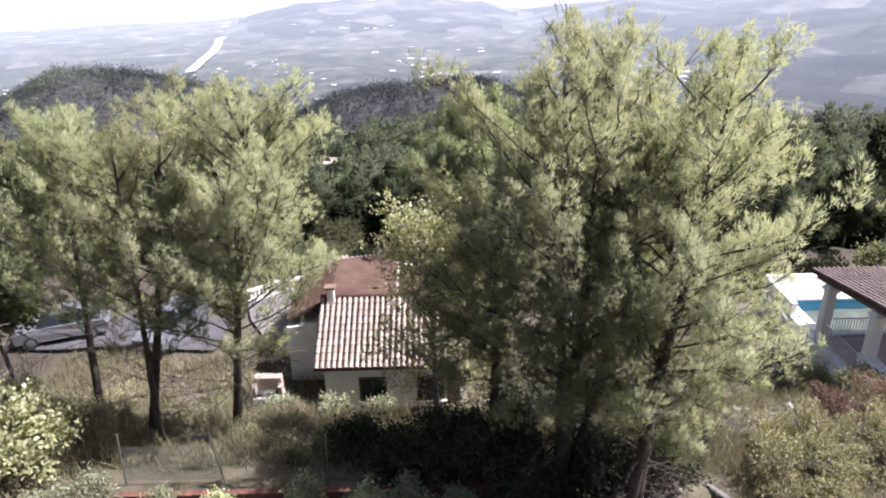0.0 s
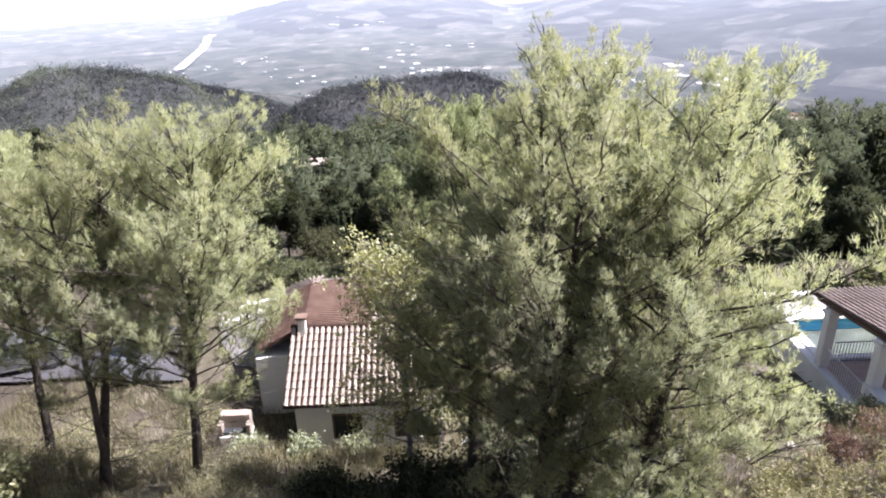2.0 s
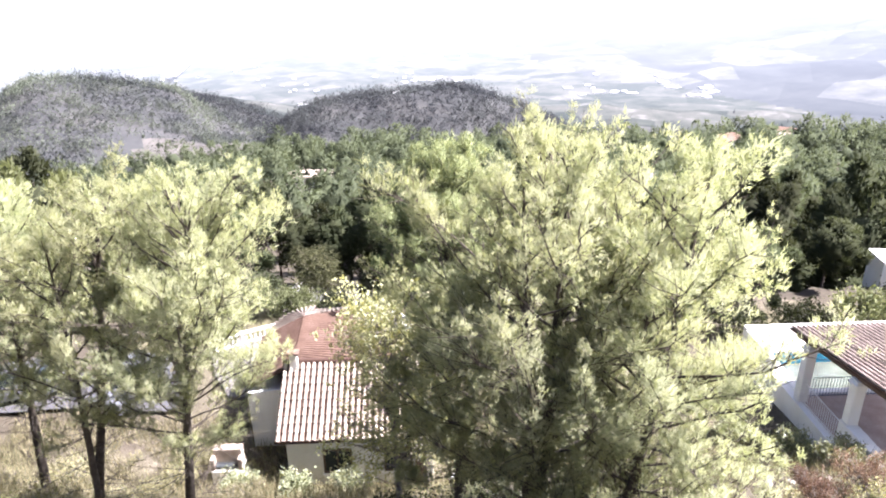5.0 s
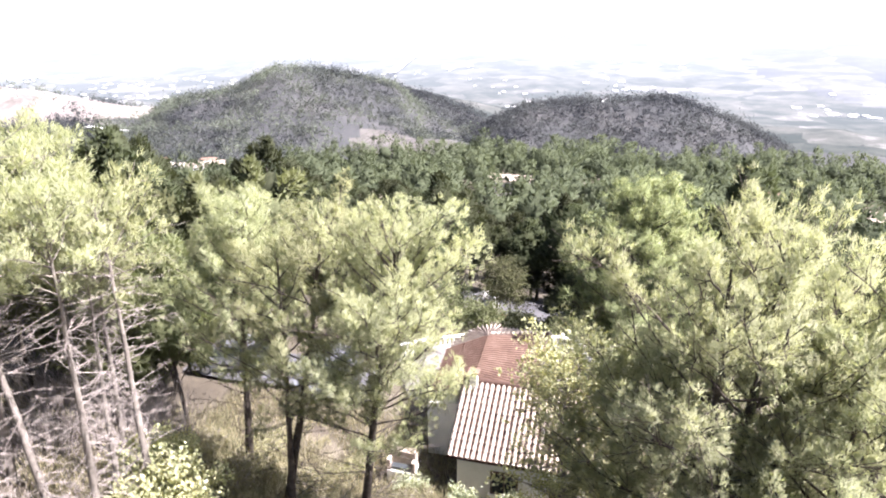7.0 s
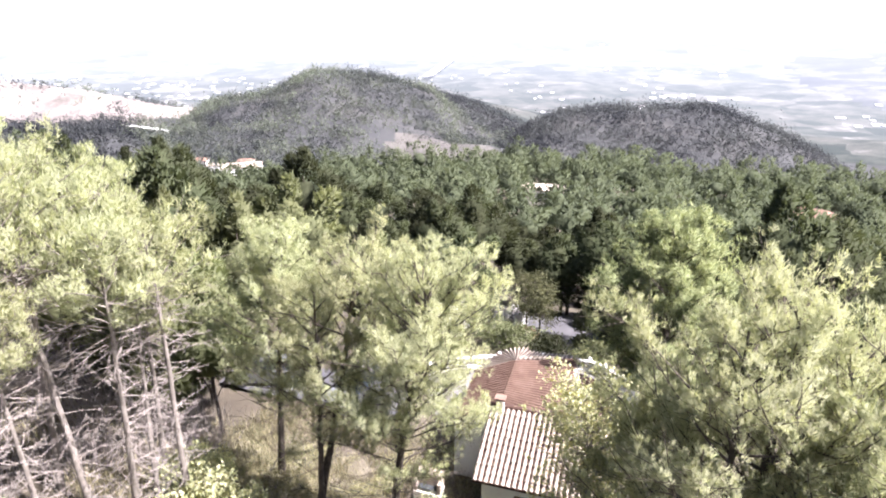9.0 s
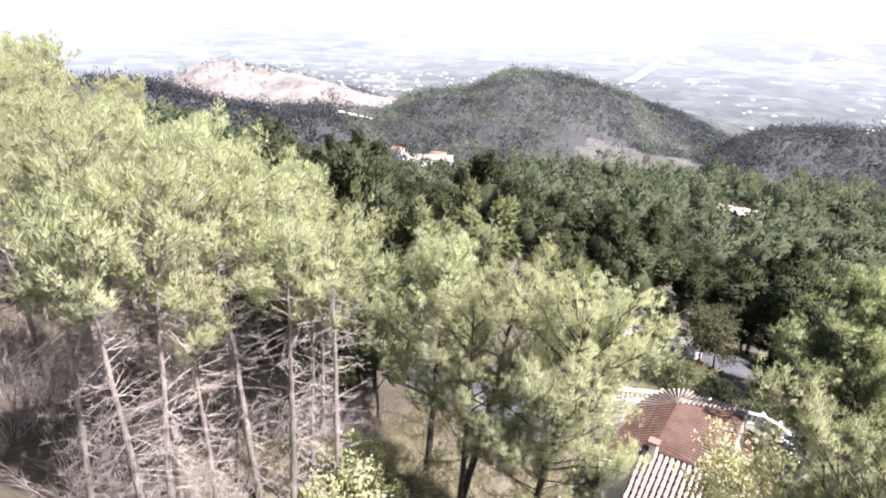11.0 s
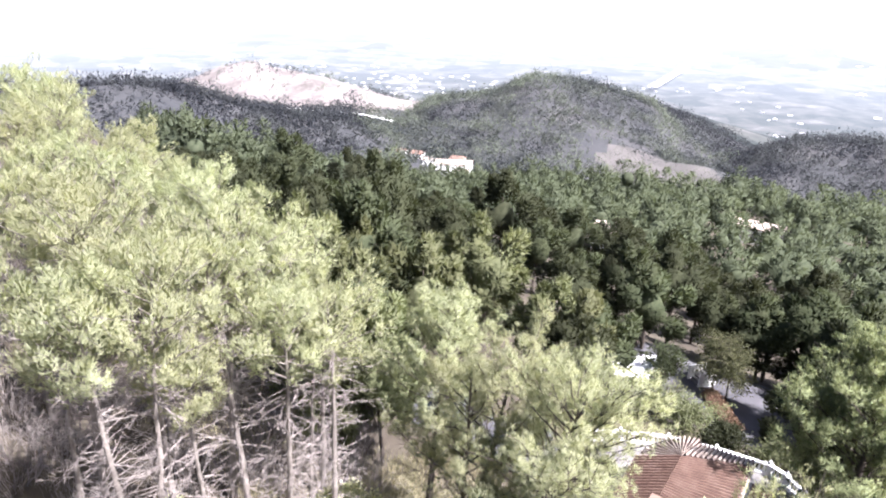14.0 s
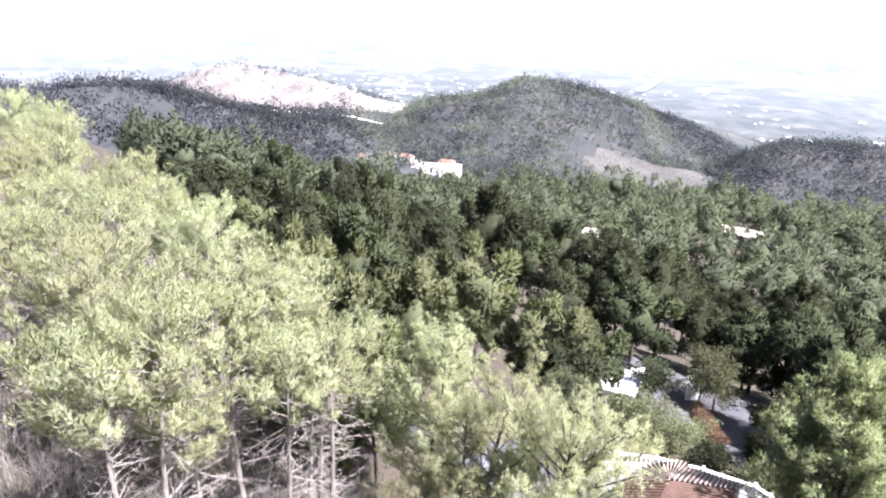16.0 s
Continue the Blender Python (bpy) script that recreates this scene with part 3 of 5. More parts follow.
def brush_crowns(rng, mid, half, lobes, tuft_n, blade, core=0.4, lift=0.15, own=0.3):
    """Leaf masses of dense crowns: upright plumes of tufts all over an egg shape, and its dark inside; corners and normals."""
    n = len(mid)
    k = np.arange(lobes)
    z = 1 - (k + 0.5) / lobes * 1.8
    a = k * 2.39996 + rng.uniform(0, 6.28, (n, 1))
    ring = np.sqrt(np.clip(1 - z ** 2, 0, 1)) * np.where(z > 0, 1 - 0.35 * z ** 2, 1)
    way = np.stack([np.cos(a) * ring, np.sin(a) * ring, np.broadcast_to(z, a.shape)], -1) + rng.normal(0, 0.13, (n, lobes, 3))
    long = rng.uniform(0.75, 1.3, (n, lobes, 1)) * 2.3 / math.sqrt(lobes)
    axis = unit(way * 0.75 + [0, 0, 0.55] + rng.normal(0, 0.15, (n, lobes, 3)))
    root = way * (1.0 - 0.42 * long)
    shape = (n, lobes, tuft_n)
    along = rng.uniform(0, 1, (*shape, 1)) ** 0.7
    side = unit(np.cross(np.broadcast_to(axis[:, :, None], (*shape, 3)), rng.normal(0, 1, (*shape, 3))))
    rim = rng.uniform(0.1, 1, (*shape, 1)) ** 0.5
    out = root[:, :, None] + axis[:, :, None] * (along - 0.3) * long[:, :, None] * 0.75 + side * rim * 0.38 * long[:, :, None] * np.sin(math.pi * (0.15 + 0.8 * along)) ** 0.7
    p = (mid[:, None, None] + out * half[:, None, None]).reshape(-1, 3)
    soft = (unit(side * rim + axis[:, :, None] * (along - 0.2)) * own + unit(out) + [0, 0, lift]).reshape(-1, 3)
    leaf = tufts(rng, p, (axis[:, :, None] * 0.8 + side * 0.5).reshape(-1, 3), *blade, 0.45)
    normal_b = unit(np.repeat(unit(soft), blade[0], 0) + rng.normal(0, 0.08, (len(p) * blade[0], 3)))
    if not core:
        return np.zeros((0, 3)), np.zeros((0, 3)), leaf, normal_b
    v, f = BALL
    solid = mid[:, None] + v * half[:, None] * core * (1 + rng.normal(0, 0.03, (n, len(v), 1)))
    tri = solid[:, f].reshape(-1, 3)
    normal_a = unit(tri - np.repeat(mid, len(f) * 3, 0))
    return tri, normal_a, leaf, normal_b


def soft_crown(name, made, material):
    """Lobes (smooth) and tufts as one mesh with the leaf masses' own soft normals."""
    tri, na, leaf, nb = made
    me = tri_soup(name, np.concatenate([tri, leaf]), material, np.concatenate([na[::3], nb]))
    both = np.concatenate([na, np.repeat(nb, 3, 0)])
    co = np.zeros(len(both) * 3, dtype=np.float32)
    me.vertices.foreach_get("co", co)
    co = co.reshape(-1, 3)
    corner = np.concatenate([tri, leaf]).astype(np.float32).reshape(-1, 3, 3)
    turned = np.abs(co.reshape(-1, 3, 3)[:, 0] - corner[:, 0]).max(1) > 1e-6
    both = both.reshape(-1, 3, 3)
    both[turned] = both[turned][:, ::-1]
    me.attributes["custom_normal"].data.foreach_set("vector", np.ascontiguousarray(both, dtype=np.float32).ravel())
    return me


def round_pine(seed, tall, wide, count, blade, needles, bark, label, group, clear=0.16, lobes=12):
    """A pine with a dense rounded crown: a trunk with limbs, lobed leaf masses and needle tufts all over them."""
    rng = np.random.RandomState(seed)
    wv, wf = [], []
    s = np.linspace(0, 1, 7)[:, None]
    path = np.array([[rng.uniform(-0.5, 0.5), rng.uniform(-0.5, 0.5), tall * 0.8]]) * s + np.cumsum(rng.normal(0, 0.06, (7, 3)) * [1, 1, 0], 0) * s
    tube(wv, wf, path, 0.17 * (1 - 0.85 * s[:, 0]) + 0.015, 6)
    mid, half = np.array([path[-1, 0] * 0.7, path[-1, 1] * 0.7, tall * (clear + 1) / 2]), np.array([wide / 2, wide / 2, tall * (1 - clear) / 2])
    for k in range(9):
        way = unit(np.array([math.cos(k * 2.4), math.sin(k * 2.4), rng.uniform(-0.2, 0.7)]))
        tube(wv, wf, [path[2 + k % 4], mid + way * half * 0.8], [0.045, 0.012], 3)
    tree = thing("pine_tree", label, "tree", (0, 0, 0), 0, group)
    part("trunk", raw_mesh("trunk", wv, wf, bark, True), None, tree)
    part("crown", soft_crown("crown", brush_crowns(rng, mid[None], half[None], lobes, count // lobes, blade), needles), None, tree)
    return tree


def on_ground(x, y, sink=0.1):
    return (x, y, float(height(x, y)) - sink)
# ---- near pines ----
HERO = dict(blade=(10, 0.14, 0.018), dead_mat=M_BARK, plume=0.66)
pine(11, on_ground(-12.7, 22.3), "slender Aleppo pine with light green crown on dry grass", "pines by the house", M_NEEDLE, M_BARK, tall=11.2, wide=4.9, crown_from=0.34, limbs=60, tuft_count=7800, lean=(1.2, -0.2), dead=26, **HERO)
pine(12, on_ground(-9.25, 19.3), "slender Aleppo pine with thin crown on dry grass", "pines by the house", M_NEEDLE, M_BARK, tall=10.8, wide=4.7, crown_from=0.36, limbs=52, tuft_count=6000, lean=(2.0, 0.5), forks=2, dead=30, **HERO)
pine(13, on_ground(-6.97, 20.4), "bushy Aleppo pine with light green crown on dry grass", "pines by the house", M_NEEDLE, M_BARK, tall=11.4, wide=6.4, crown_from=0.27, limbs=78, tuft_count=11500, lean=(2.1, -2.3), dead=30, **HERO)
pine(21, on_ground(3.6, 15.4), "large spreading Aleppo pine with forked trunk", "large pines", M_NEEDLE, M_BARK, tall=11.3, wide=6.8, crown_from=0.2, limbs=126, tuft_count=18500, trunk_r=0.19, forks=3, dead=50, lean=(0.3, 0.2), **HERO)
pine(22, on_ground(4.9, 13.9), "large Aleppo pine with drooping lower boughs", "large pines", M_NEEDLE, M_BARK, tall=11.2, wide=5.8, crown_from=0.2, limbs=84, tuft_count=11500, trunk_r=0.17, forks=2, lean=(1.3, 0.6), dead=34, **HERO)
pine(23, on_ground(1.7, 17.6), "smaller Aleppo pine beside the large one", "large pines", M_NEEDLE, M_BARK, tall=8.2, wide=4.2, crown_from=0.25, limbs=40, tuft_count=6500, dead=14, **HERO)
pine(24, on_ground(1.9, 33.4), "dense round pine behind the villa", "large pines", M_NEEDLE_MID, M_BARK, tall=10.2, wide=6.8, crown_from=0.10, limbs=110, tuft_count=11000, blade=(8, 0.22, 0.036), trunk_r=0.2, plume=0.8)

# the stand of tall pines on the slope
kinds = []
for k in range(5):
    kinds.append(pine(40 + k, on_ground((-13.6, -16.6, -15.6, -18.6, -16.4)[k], (15.6, 15.6, 12.6, 12.0, 18.6)[k]), "tall pine with bare pale trunk and light green top", "pine stand on the slope",
                      M_NEEDLE, M_PALE_BARK, tall=(10.6, 11.2, 11.0, 11.4, 11.0)[k], wide=(3.2, 3.6, 3.4, 3.8, 3.5)[k], crown_from=(0.72, 0.70, 0.76, 0.74, 0.72)[k], limbs=26,
                      tuft_count=1350, trunk_r=0.12, lean=((0.5, 0), (0.8, 0.3), (0.3, 0.2), (0.9, 0), (0.5, -0.2))[k], dead=84, blade=(8, 0.2, 0.027), plume=0.62))
rng = np.random.RandomState(3)
spots = [(o.location.x, o.location.y) for o in kinds] + [(-12.7, 22.3), (-9.0, 19.0), (-17.2, 13.6)]
while len(spots) < 72:
    x, y = rng.uniform(-44, -12.5), rng.uniform(4, 36)
    if y > 17.5 + 0.55 * max(-x - 16, 0) or x > -14.5 and y > 16 or x > -19 and y < 10 or min(math.hypot(x - a, y - b) for a, b in spots) < 2.25:
        continue
    spots.append((x, y))
    s = rng.uniform(0.72, 0.98)
    copy_thing(kinds[len(spots) % 5], Matrix.Translation(on_ground(x, y)) @ Matrix.Rotation(rng.uniform(0, 6.28), 4, "Z") @ Matrix.Diagonal((s, s, s * rng.uniform(0.95, 1.08), 1)))

for k, (x, y, s) in enumerate(((-15.2, 18.7, 0.85), (-14.1, 17.0, 0.8), (-12.9, 17.2, 0.95), (-14.6, 15.0, 1.02), (-13.9, 10.6, 1.02), (-14.5, 13.2, 0.85))):
    copy_thing(kinds[k % 5], Matrix.Translation(on_ground(x, y)) @ Matrix.Rotation(k * 1.1, 4, "Z") @ Matrix.Diagonal((s, s, s, 1)))


def brush(seed, place, wide, tall):
    """A heap of bare dead boughs and twigs."""
    r = np.random.RandomState(seed)
    wv, wf = [], []
    for k in range(46):
        a, rad = r.uniform(0, 6.28), wide / 2 * math.sqrt(r.uniform(0, 1))
        base = np.array([rad * math.cos(a) * 0.5, rad * math.sin(a) * 0.5, 0])
        tip = np.array([rad * math.cos(a) * 1.3, rad * math.sin(a) * 1.3, tall * r.uniform(0.35, 1.0)]) + r.normal(0, 0.2, 3)
        q = np.linspace(0, 1, 4)[:, None]
        path = base * (1 - q) + tip * q + r.normal(0, 0.09, (4, 3)) * q
        tube(wv, wf, path, 0.010 * (1 - 0.8 * q[:, 0]) + 0.002, 3)
        for j in range(8):
            b = path[r.randint(1, 4)]
            tube(wv, wf, [b, b + unit(tip - base + r.normal(0, 0.9, 3)) * r.uniform(0.25, 0.7)], [0.005, 0.002], 3)
    ob = thing("dead_brush", "tangle of bare grey-brown dead branches under pines", "brushwood", place, 0, "dead brush under the pines")
    tagged(part("bough", raw_mesh("bough", wv, wf, M_DRY_TWIG), None, ob), kind="stuff")
    return ob


heaps = [brush(90 + k, on_ground(*((-14.6, 13.6), (-16.8, 11.8), (-18.4, 14.8))[k], 0.05), 2.4, 1.9) for k in range(3)]
rng = np.random.RandomState(19)
for k in range(62):
    x, y = rng.uniform(-34, -14), rng.uniform(6, 22)
    if x > -19 and y < 10 or math.hypot(x + 17.2, y - 13.5) < 2.2:
        continue
    s = rng.uniform(0.8, 1.5)
    copy_thing(heaps[k % 3], Matrix.Translation(on_ground(x, y, 0.05)) @ Matrix.Rotation(rng.uniform(0, 6.28), 4, "Z") @ Matrix.Diagonal((s, s, s * rng.uniform(0.8, 1.2), 1)))

for k, (x, y) in enumerate(((-17.0, 22.2), (-18.6, 23.2), (-16.2, 20.6), (-19.4, 25.4), (-17.8, 21.0), (-15.6, 19.4))):
    copy_thing(heaps[k % 3], Matrix.Translation(on_ground(x, y, 0.05)) @ Matrix.Rotation(k * 0.9, 4, "Z") @ Matrix.Diagonal((1.1, 1.1, 0.9, 1)))


# ---- the wood beyond ----
FAR_HOMES = ((-52, 142, 9), (-31, 192, 10), (36, 176, 11), (-259, 377, 24), (60, 172, 9))


def clear_of(x, y):
    """Where no tree of the wood stands: house, court, drive, pool and the clearings of the far houses."""
    for x0, x1, y0, y1 in ((-14, 9, 10, 43), (9, 34, 6, 46), (-19, -1, 43, 72), (-22, -9, 27, 34), (-24, -12, 55, 66)):
        if x0 < x < x1 and y0 < y < y1:
            return True
    for cx, cy, r in FAR_HOMES:
        if math.hypot(x - cx, y - cy) < r:
            return True
        far, along = math.hypot(cx, cy), (x * cx + y * cy) / math.hypot(cx, cy)
        if 0 < far - along < 28 and abs(x * cy - y * cx) / far < max(8, 0.62 * r):
            return True
    return False


wood_kinds = []
for k in range(8):
    wood_kinds.append(round_pine(60 + k, (11.0, 12.0, 10.0, 11.5, 12.5, 9.5, 10.5, 9.5)[k], (7.4, 8.2, 7.6, 7.0, 8.6, 7.0, 6.4, 5.8)[k], 2700, (2, 0.54, 0.2), M_NEEDLE_DARK if k < 6 else M_NEEDLE_OLIVE, M_BARK, "dark green pine with dense rounded crown in the wood", "pines of the wood"))
rng = np.random.RandomState(8)
spots, cells = [], set()
for _ in range(60000):
    d, az = 30 + 230 * rng.uniform(0, 1) ** 0.6, radians(rng.uniform(-72, 48))
    x, y = d * math.sin(az), d * math.cos(az)
    if clear_of(x, y) or y < 8 or d < 44 and x > -20 or y < 24 + 0.55 * max(-x - 18, 0) and x < -11:
        continue
    cell = 9.4 if d > 66 else 7.7
    key = (int(x // cell), int(y // cell), cell)
    if key in cells:
        continue
    cells.add(key)
    spots.append((d, x, y))
spots.sort()
for n, (d, x, y) in enumerate(spots[:150]):
    s = rng.uniform(0.92, 1.3) * (1.15 if 70 < d < 100 and abs(x + 5) < 28 else 0.76 if d < 50 else 0.92 if d < 62 and x < -18 else 1.0)
    m = Matrix.Translation(on_ground(x, y)) @ Matrix.Rotation(rng.uniform(0, 6.28), 4, "Z") @ Matrix.Diagonal((s, s, s * rng.uniform(0.9, 1.1), 1))
    if n < 8:
        wood_kinds[n].matrix_basis = m
    else:
        copy_thing(wood_kinds[(6 + n % 2) if d < 62 and x < -18 and n % 5 else n % 6], m)


for k, (x, y, s) in enumerate(((-16.4, 49.8, 1.2), (2.4, 60.0, 1.05), (1.4, 67.0, 1.1), (-21.0, 68.5, 1.0), (-3.2, 73.0, 1.2), (-8.4, 75.0, 1.15), (-13.6, 75.5, 1.1), (3.8, 73.5, 1.15), (13.0, 45.0, 0.85), (18.5, 48.0, 0.95), (24.5, 46.5, 0.9), (30.0, 48.0, 0.95), (36.0, 44.0, 0.9), (16.0, 53.0, 1.0), (27.0, 53.0, 1.0), (13.0, 38.0, 0.55), (19.5, 37.5, 0.5), (25.0, 40.0, 0.6), (35.0, 37.0, 0.6), (22.5, 42.0, 0.7), (0.6, 56.5, 1.0), (0.8, 63.5, 1.15))):
    copy_thing(wood_kinds[k % 6], Matrix.Translation(on_ground(x, y)) @ Matrix.Rotation(k * 1.3, 4, "Z") @ Matrix.Diagonal((s, s, s, 1)))


# olive-green pines behind the stand
for k, (x, y, tall) in enumerate(((-24.2, 25.6, 12.0), (-23.0, 28.8, 12.0), (-20.5, 24.0, 10.0), (-18.5, 22.3, 9.5), (-17.3, 24.8, 9.0), (-19.8, 27.5, 10.5), (-17.0, 20.4, 8.8), (-21.6, 21.2, 10.4), (-27.5, 29.5, 11.5), (-17.0, 46.8, 12.8), (-21.0, 32.5, 10.5), (-25.5, 33.0, 11.0))):
    s = tall / (10.5, 9.5)[k % 2]
    copy_thing(wood_kinds[6 + k % 2], Matrix.Translation(on_ground(x, y)) @ Matrix.Rotation(k * 1.7, 4, "Z") @ Matrix.Diagonal((s * 0.8, s * 0.8, s, 1)))


def clump_wood(name, places, sizes, lobes, tuft_n, blade, material, label, seed, form=(0.42, 0.42, 0.46), core=0.0, lift=0.25, own=0.4):
    """Far trees, joined: a crown of leaf tufts each."""
    r = np.random.RandomState(seed)
    n = len(places)
    half = sizes[:, None] * np.array(form) * r.uniform(0.8, 1.2, (n, 3))
    mid = places + np.array([0, 0, 1.1]) * half
    return tagged(new(name, soft_crown(name, brush_crowns(r, mid, half, lobes, tuft_n, blade, core, lift, own), material)), label, "wood", kind="stuff")


rest = np.array([(x, y, height(x, y)) for d, x, y in spots[150:]])
clump_wood("pine_wood", rest, np.random.RandomState(1).uniform(8.5, 12.5, len(rest)), 9, 56, (1, 1.15, 0.5), M_WOOD_FAR, "dark green pine wood on the slope beyond", 1, (0.46, 0.46, 0.5), 0.35)


def scatter(n, x0, x1, y0, y1, keep, seed):
    r = np.random.RandomState(seed)
    x, y = r.uniform(x0, x1, n), r.uniform(y0, y1, n)
    k = keep(x, y, r.uniform(0, 1, n))
    x, y = x[k], y[k]
    return np.stack([x, y, height(x, y)], -1)


def hill_wood_here(x, y, u):
    open_ground = bump_at(x, y, -192, 606, 60, 40, 1.1) + bump_at(x, y, -290, 620, 120, 70, 0.25)
    for cx, cy, r in ((-256, 362, 26), (-262, 376, 22), (-325, 416, 18), (-344, 420, 15), (-292, 424, 16), (-300, 398, 13), (-330, 373, 14)):
        open_ground = open_ground + 3.0 * (np.hypot(x - cx, y - cy) < r)
    return u < np.clip(0.8 + 0.5 * rolling(x, y, 90, 21) - open_ground - 0.8 * (bump_at(x, y, -880, 690, 270, 150, 1) > 0.2) - 2.0 * (open_ground > 2), 0, 1)


hill = scatter(46000, -640, 300, 300, 830, hill_wood_here, 4)
hill = np.concatenate([hill, scatter(6500, -470, -40, 830, 1080, lambda x, y, u: u < 0.9, 44)])
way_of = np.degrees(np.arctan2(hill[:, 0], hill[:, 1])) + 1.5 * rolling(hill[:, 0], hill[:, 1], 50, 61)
# bearings whose trees take the leaf colour with shade in it
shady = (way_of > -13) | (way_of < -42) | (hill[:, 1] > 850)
for name, part_of, material, label, seed in (("hill_wood", ~shady, M_FAR_LEAF, "grey-green wooded hill across the valley", 2), ("dark_hill_wood", shady, M_FAR_SHADED, "wooded hills across the valley with shade in their leaf colour", 12)):
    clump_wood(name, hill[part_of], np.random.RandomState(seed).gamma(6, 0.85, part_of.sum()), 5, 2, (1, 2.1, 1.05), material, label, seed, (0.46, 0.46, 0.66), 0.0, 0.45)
side_wood = scatter(9000, -1150, -300, 150, 960, lambda x, y, u: u < np.where(y < 520, 0.95, 0.5 * (rolling(x, y, 160, 25) > 0.1) + 0.12), 6)
side_wood = side_wood[(side_wood[:, 0] < -640) | (side_wood[:, 1] < 300)]
# trees of the nearer ridge take the shaded leaf colour too
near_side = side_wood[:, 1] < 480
for name, part_of, material, label, seed in (("slope_wood", ~near_side, M_FAR_LEAF, "grey-green trees on the pale far slope", 3), ("ridge_wood", near_side, M_FAR_SHADED, "wooded ridge across the valley with shade in its leaf colour", 13)):
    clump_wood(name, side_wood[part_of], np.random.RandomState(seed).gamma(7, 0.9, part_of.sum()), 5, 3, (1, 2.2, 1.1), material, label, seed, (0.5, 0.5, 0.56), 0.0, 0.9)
plateau = scatter(1500, 60, 470, 190, 640, lambda x, y, u: u < 0.8, 7)
clump_wood("village_trees", plateau, np.random.RandomState(6).uniform(3.5, 7.0, len(plateau)), 9, 8, (1, 1.0, 0.45), M_FAR_LEAF, "scattered rounded trees round village houses", 4)
# ---- tiled roofs ----
def barrel_tile():
    """One curved roof tile, 1 long (down the slope, +y) and 1 wide, arched, with a thick lower lip."""
    bm = bmesh.new()
    rows = []
    for y, w, lift in ((-0.56, 0.38, 0.0), (0.5, 0.50, 0.17)):
        rows.append([bm.verts.new((w * math.cos(a), y, 0.42 * math.sin(a) + lift)) for a in (math.pi * k / 5 for k in range(6))])
    inner = [bm.verts.new((0.42 * math.cos(a), 0.5, 0.26 * math.sin(a) + 0.02)) for a in (math.pi * k / 5 for k in range(6))]
    for k in range(5):
        bm.faces.new((rows[0][k], rows[0][k + 1], rows[1][k + 1], rows[1][k]))
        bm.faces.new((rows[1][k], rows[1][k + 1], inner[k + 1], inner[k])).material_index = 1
    bmesh.ops.recalc_face_normals(bm, faces=bm.faces)
    me = bpy.data.meshes.new("tile")
    bm.to_mesh(me)
    bm.free()
    return me


tile_pale, tile_red = barrel_tile(), barrel_tile()
tile_pale.materials.append(M_TILE)
tile_red.materials.append(M_TILE_RED)
# lower lips take the dark colour, as painted shade under each tile
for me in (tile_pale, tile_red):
    me.materials.append(M_TILE_SHADE)


def patch(tl, tr, br, bl):
    """A four-cornered slope: u from left to right, v from top to bottom."""
    tl, tr, br, bl = (Vector(c) for c in (tl, tr, br, bl))
    return lambda u, v: (tl * (1 - u) + tr * u) * (1 - v) + (bl * (1 - u) + br * u) * v


def tile_roof(parent, at, across, down, mesh, material, single, thick=0.10, seed=0):
    """A roof slope: a slab, and on it rows of barrel tiles; single: each tile is an object."""
    r = random.Random(seed)
    bm = bmesh.new()
    nu, nv = 12, 4
    grid = [[at(i / nu, j / nv) for i in range(nu + 1)] for j in range(nv + 1)]
    up = [[bm.verts.new(c) for c in row] for row in grid]
    lo = [[bm.verts.new(c - Vector((0, 0, thick))) for c in row] for row in grid]
    for j in range(nv):
        for i in range(nu):
            bm.faces.new((up[j][i], up[j][i + 1], up[j + 1][i + 1], up[j + 1][i]))
            bm.faces.new((lo[j][i], lo[j + 1][i], lo[j + 1][i + 1], lo[j][i + 1]))
    for i in range(nu):
        bm.faces.new((up[0][i], lo[0][i], lo[0][i + 1], up[0][i + 1]))
        bm.faces.new((up[nv][i], up[nv][i + 1], lo[nv][i + 1], lo[nv][i]))
    for j in range(nv):
        bm.faces.new((up[j][0], up[j + 1][0], lo[j + 1][0], lo[j][0]))
        bm.faces.new((up[j][nu], lo[j][nu], lo[j + 1][nu], up[j + 1][nu]))
    bmesh.ops.recalc_face_normals(bm, faces=bm.faces)
    # slab in the painted shade colour, so the gaps between tiles read dark
    roof = part("roof", bm, M_TILE_SHADE, parent)
    verts, faces = [], []
    for i in range(across):
        for j in range(down):
            u, v0, v1 = (i + 0.5) / across, j / down, (j + 1) / down
            a, b = at(u, v0), at(u, v1)
            w = (at(min(u + 0.5 / across, 1), (v0 + v1) / 2) - at(max(u - 0.5 / across, 0), (v0 + v1) / 2))
            y = b - a
            x = w * 1.0
            n = x.cross(y)
            if n.z < 0:
                n = -n
            n = n.normalized() * min(w.length, 0.3) * 0.9
            x = x * (0.72 if single else 0.62) * (1 + r.uniform(-0.06, 0.06))
            c = (a + b) / 2 + n.normalized() * 0.015 + y * r.uniform(-0.03, 0.03) + x * r.uniform(-0.05, 0.05)
            m = Matrix(((x.x, y.x, n.x, c.x), (x.y, y.y, n.y, c.y), (x.z, y.z, n.z, c.z), (0, 0, 0, 1)))
            if single:
                t = part("tile", mesh, None, roof)
                t.matrix_basis = m
            else:
                k = len(verts)
                verts += [m @ p.co for p in mesh.vertices]
                faces += [[k + q for q in p.vertices] for p in mesh.polygons]
    if not single:
        tagged(part("tiles", raw_mesh("tiles", verts, faces, material), None, roof), kind="stuff")
    return roof


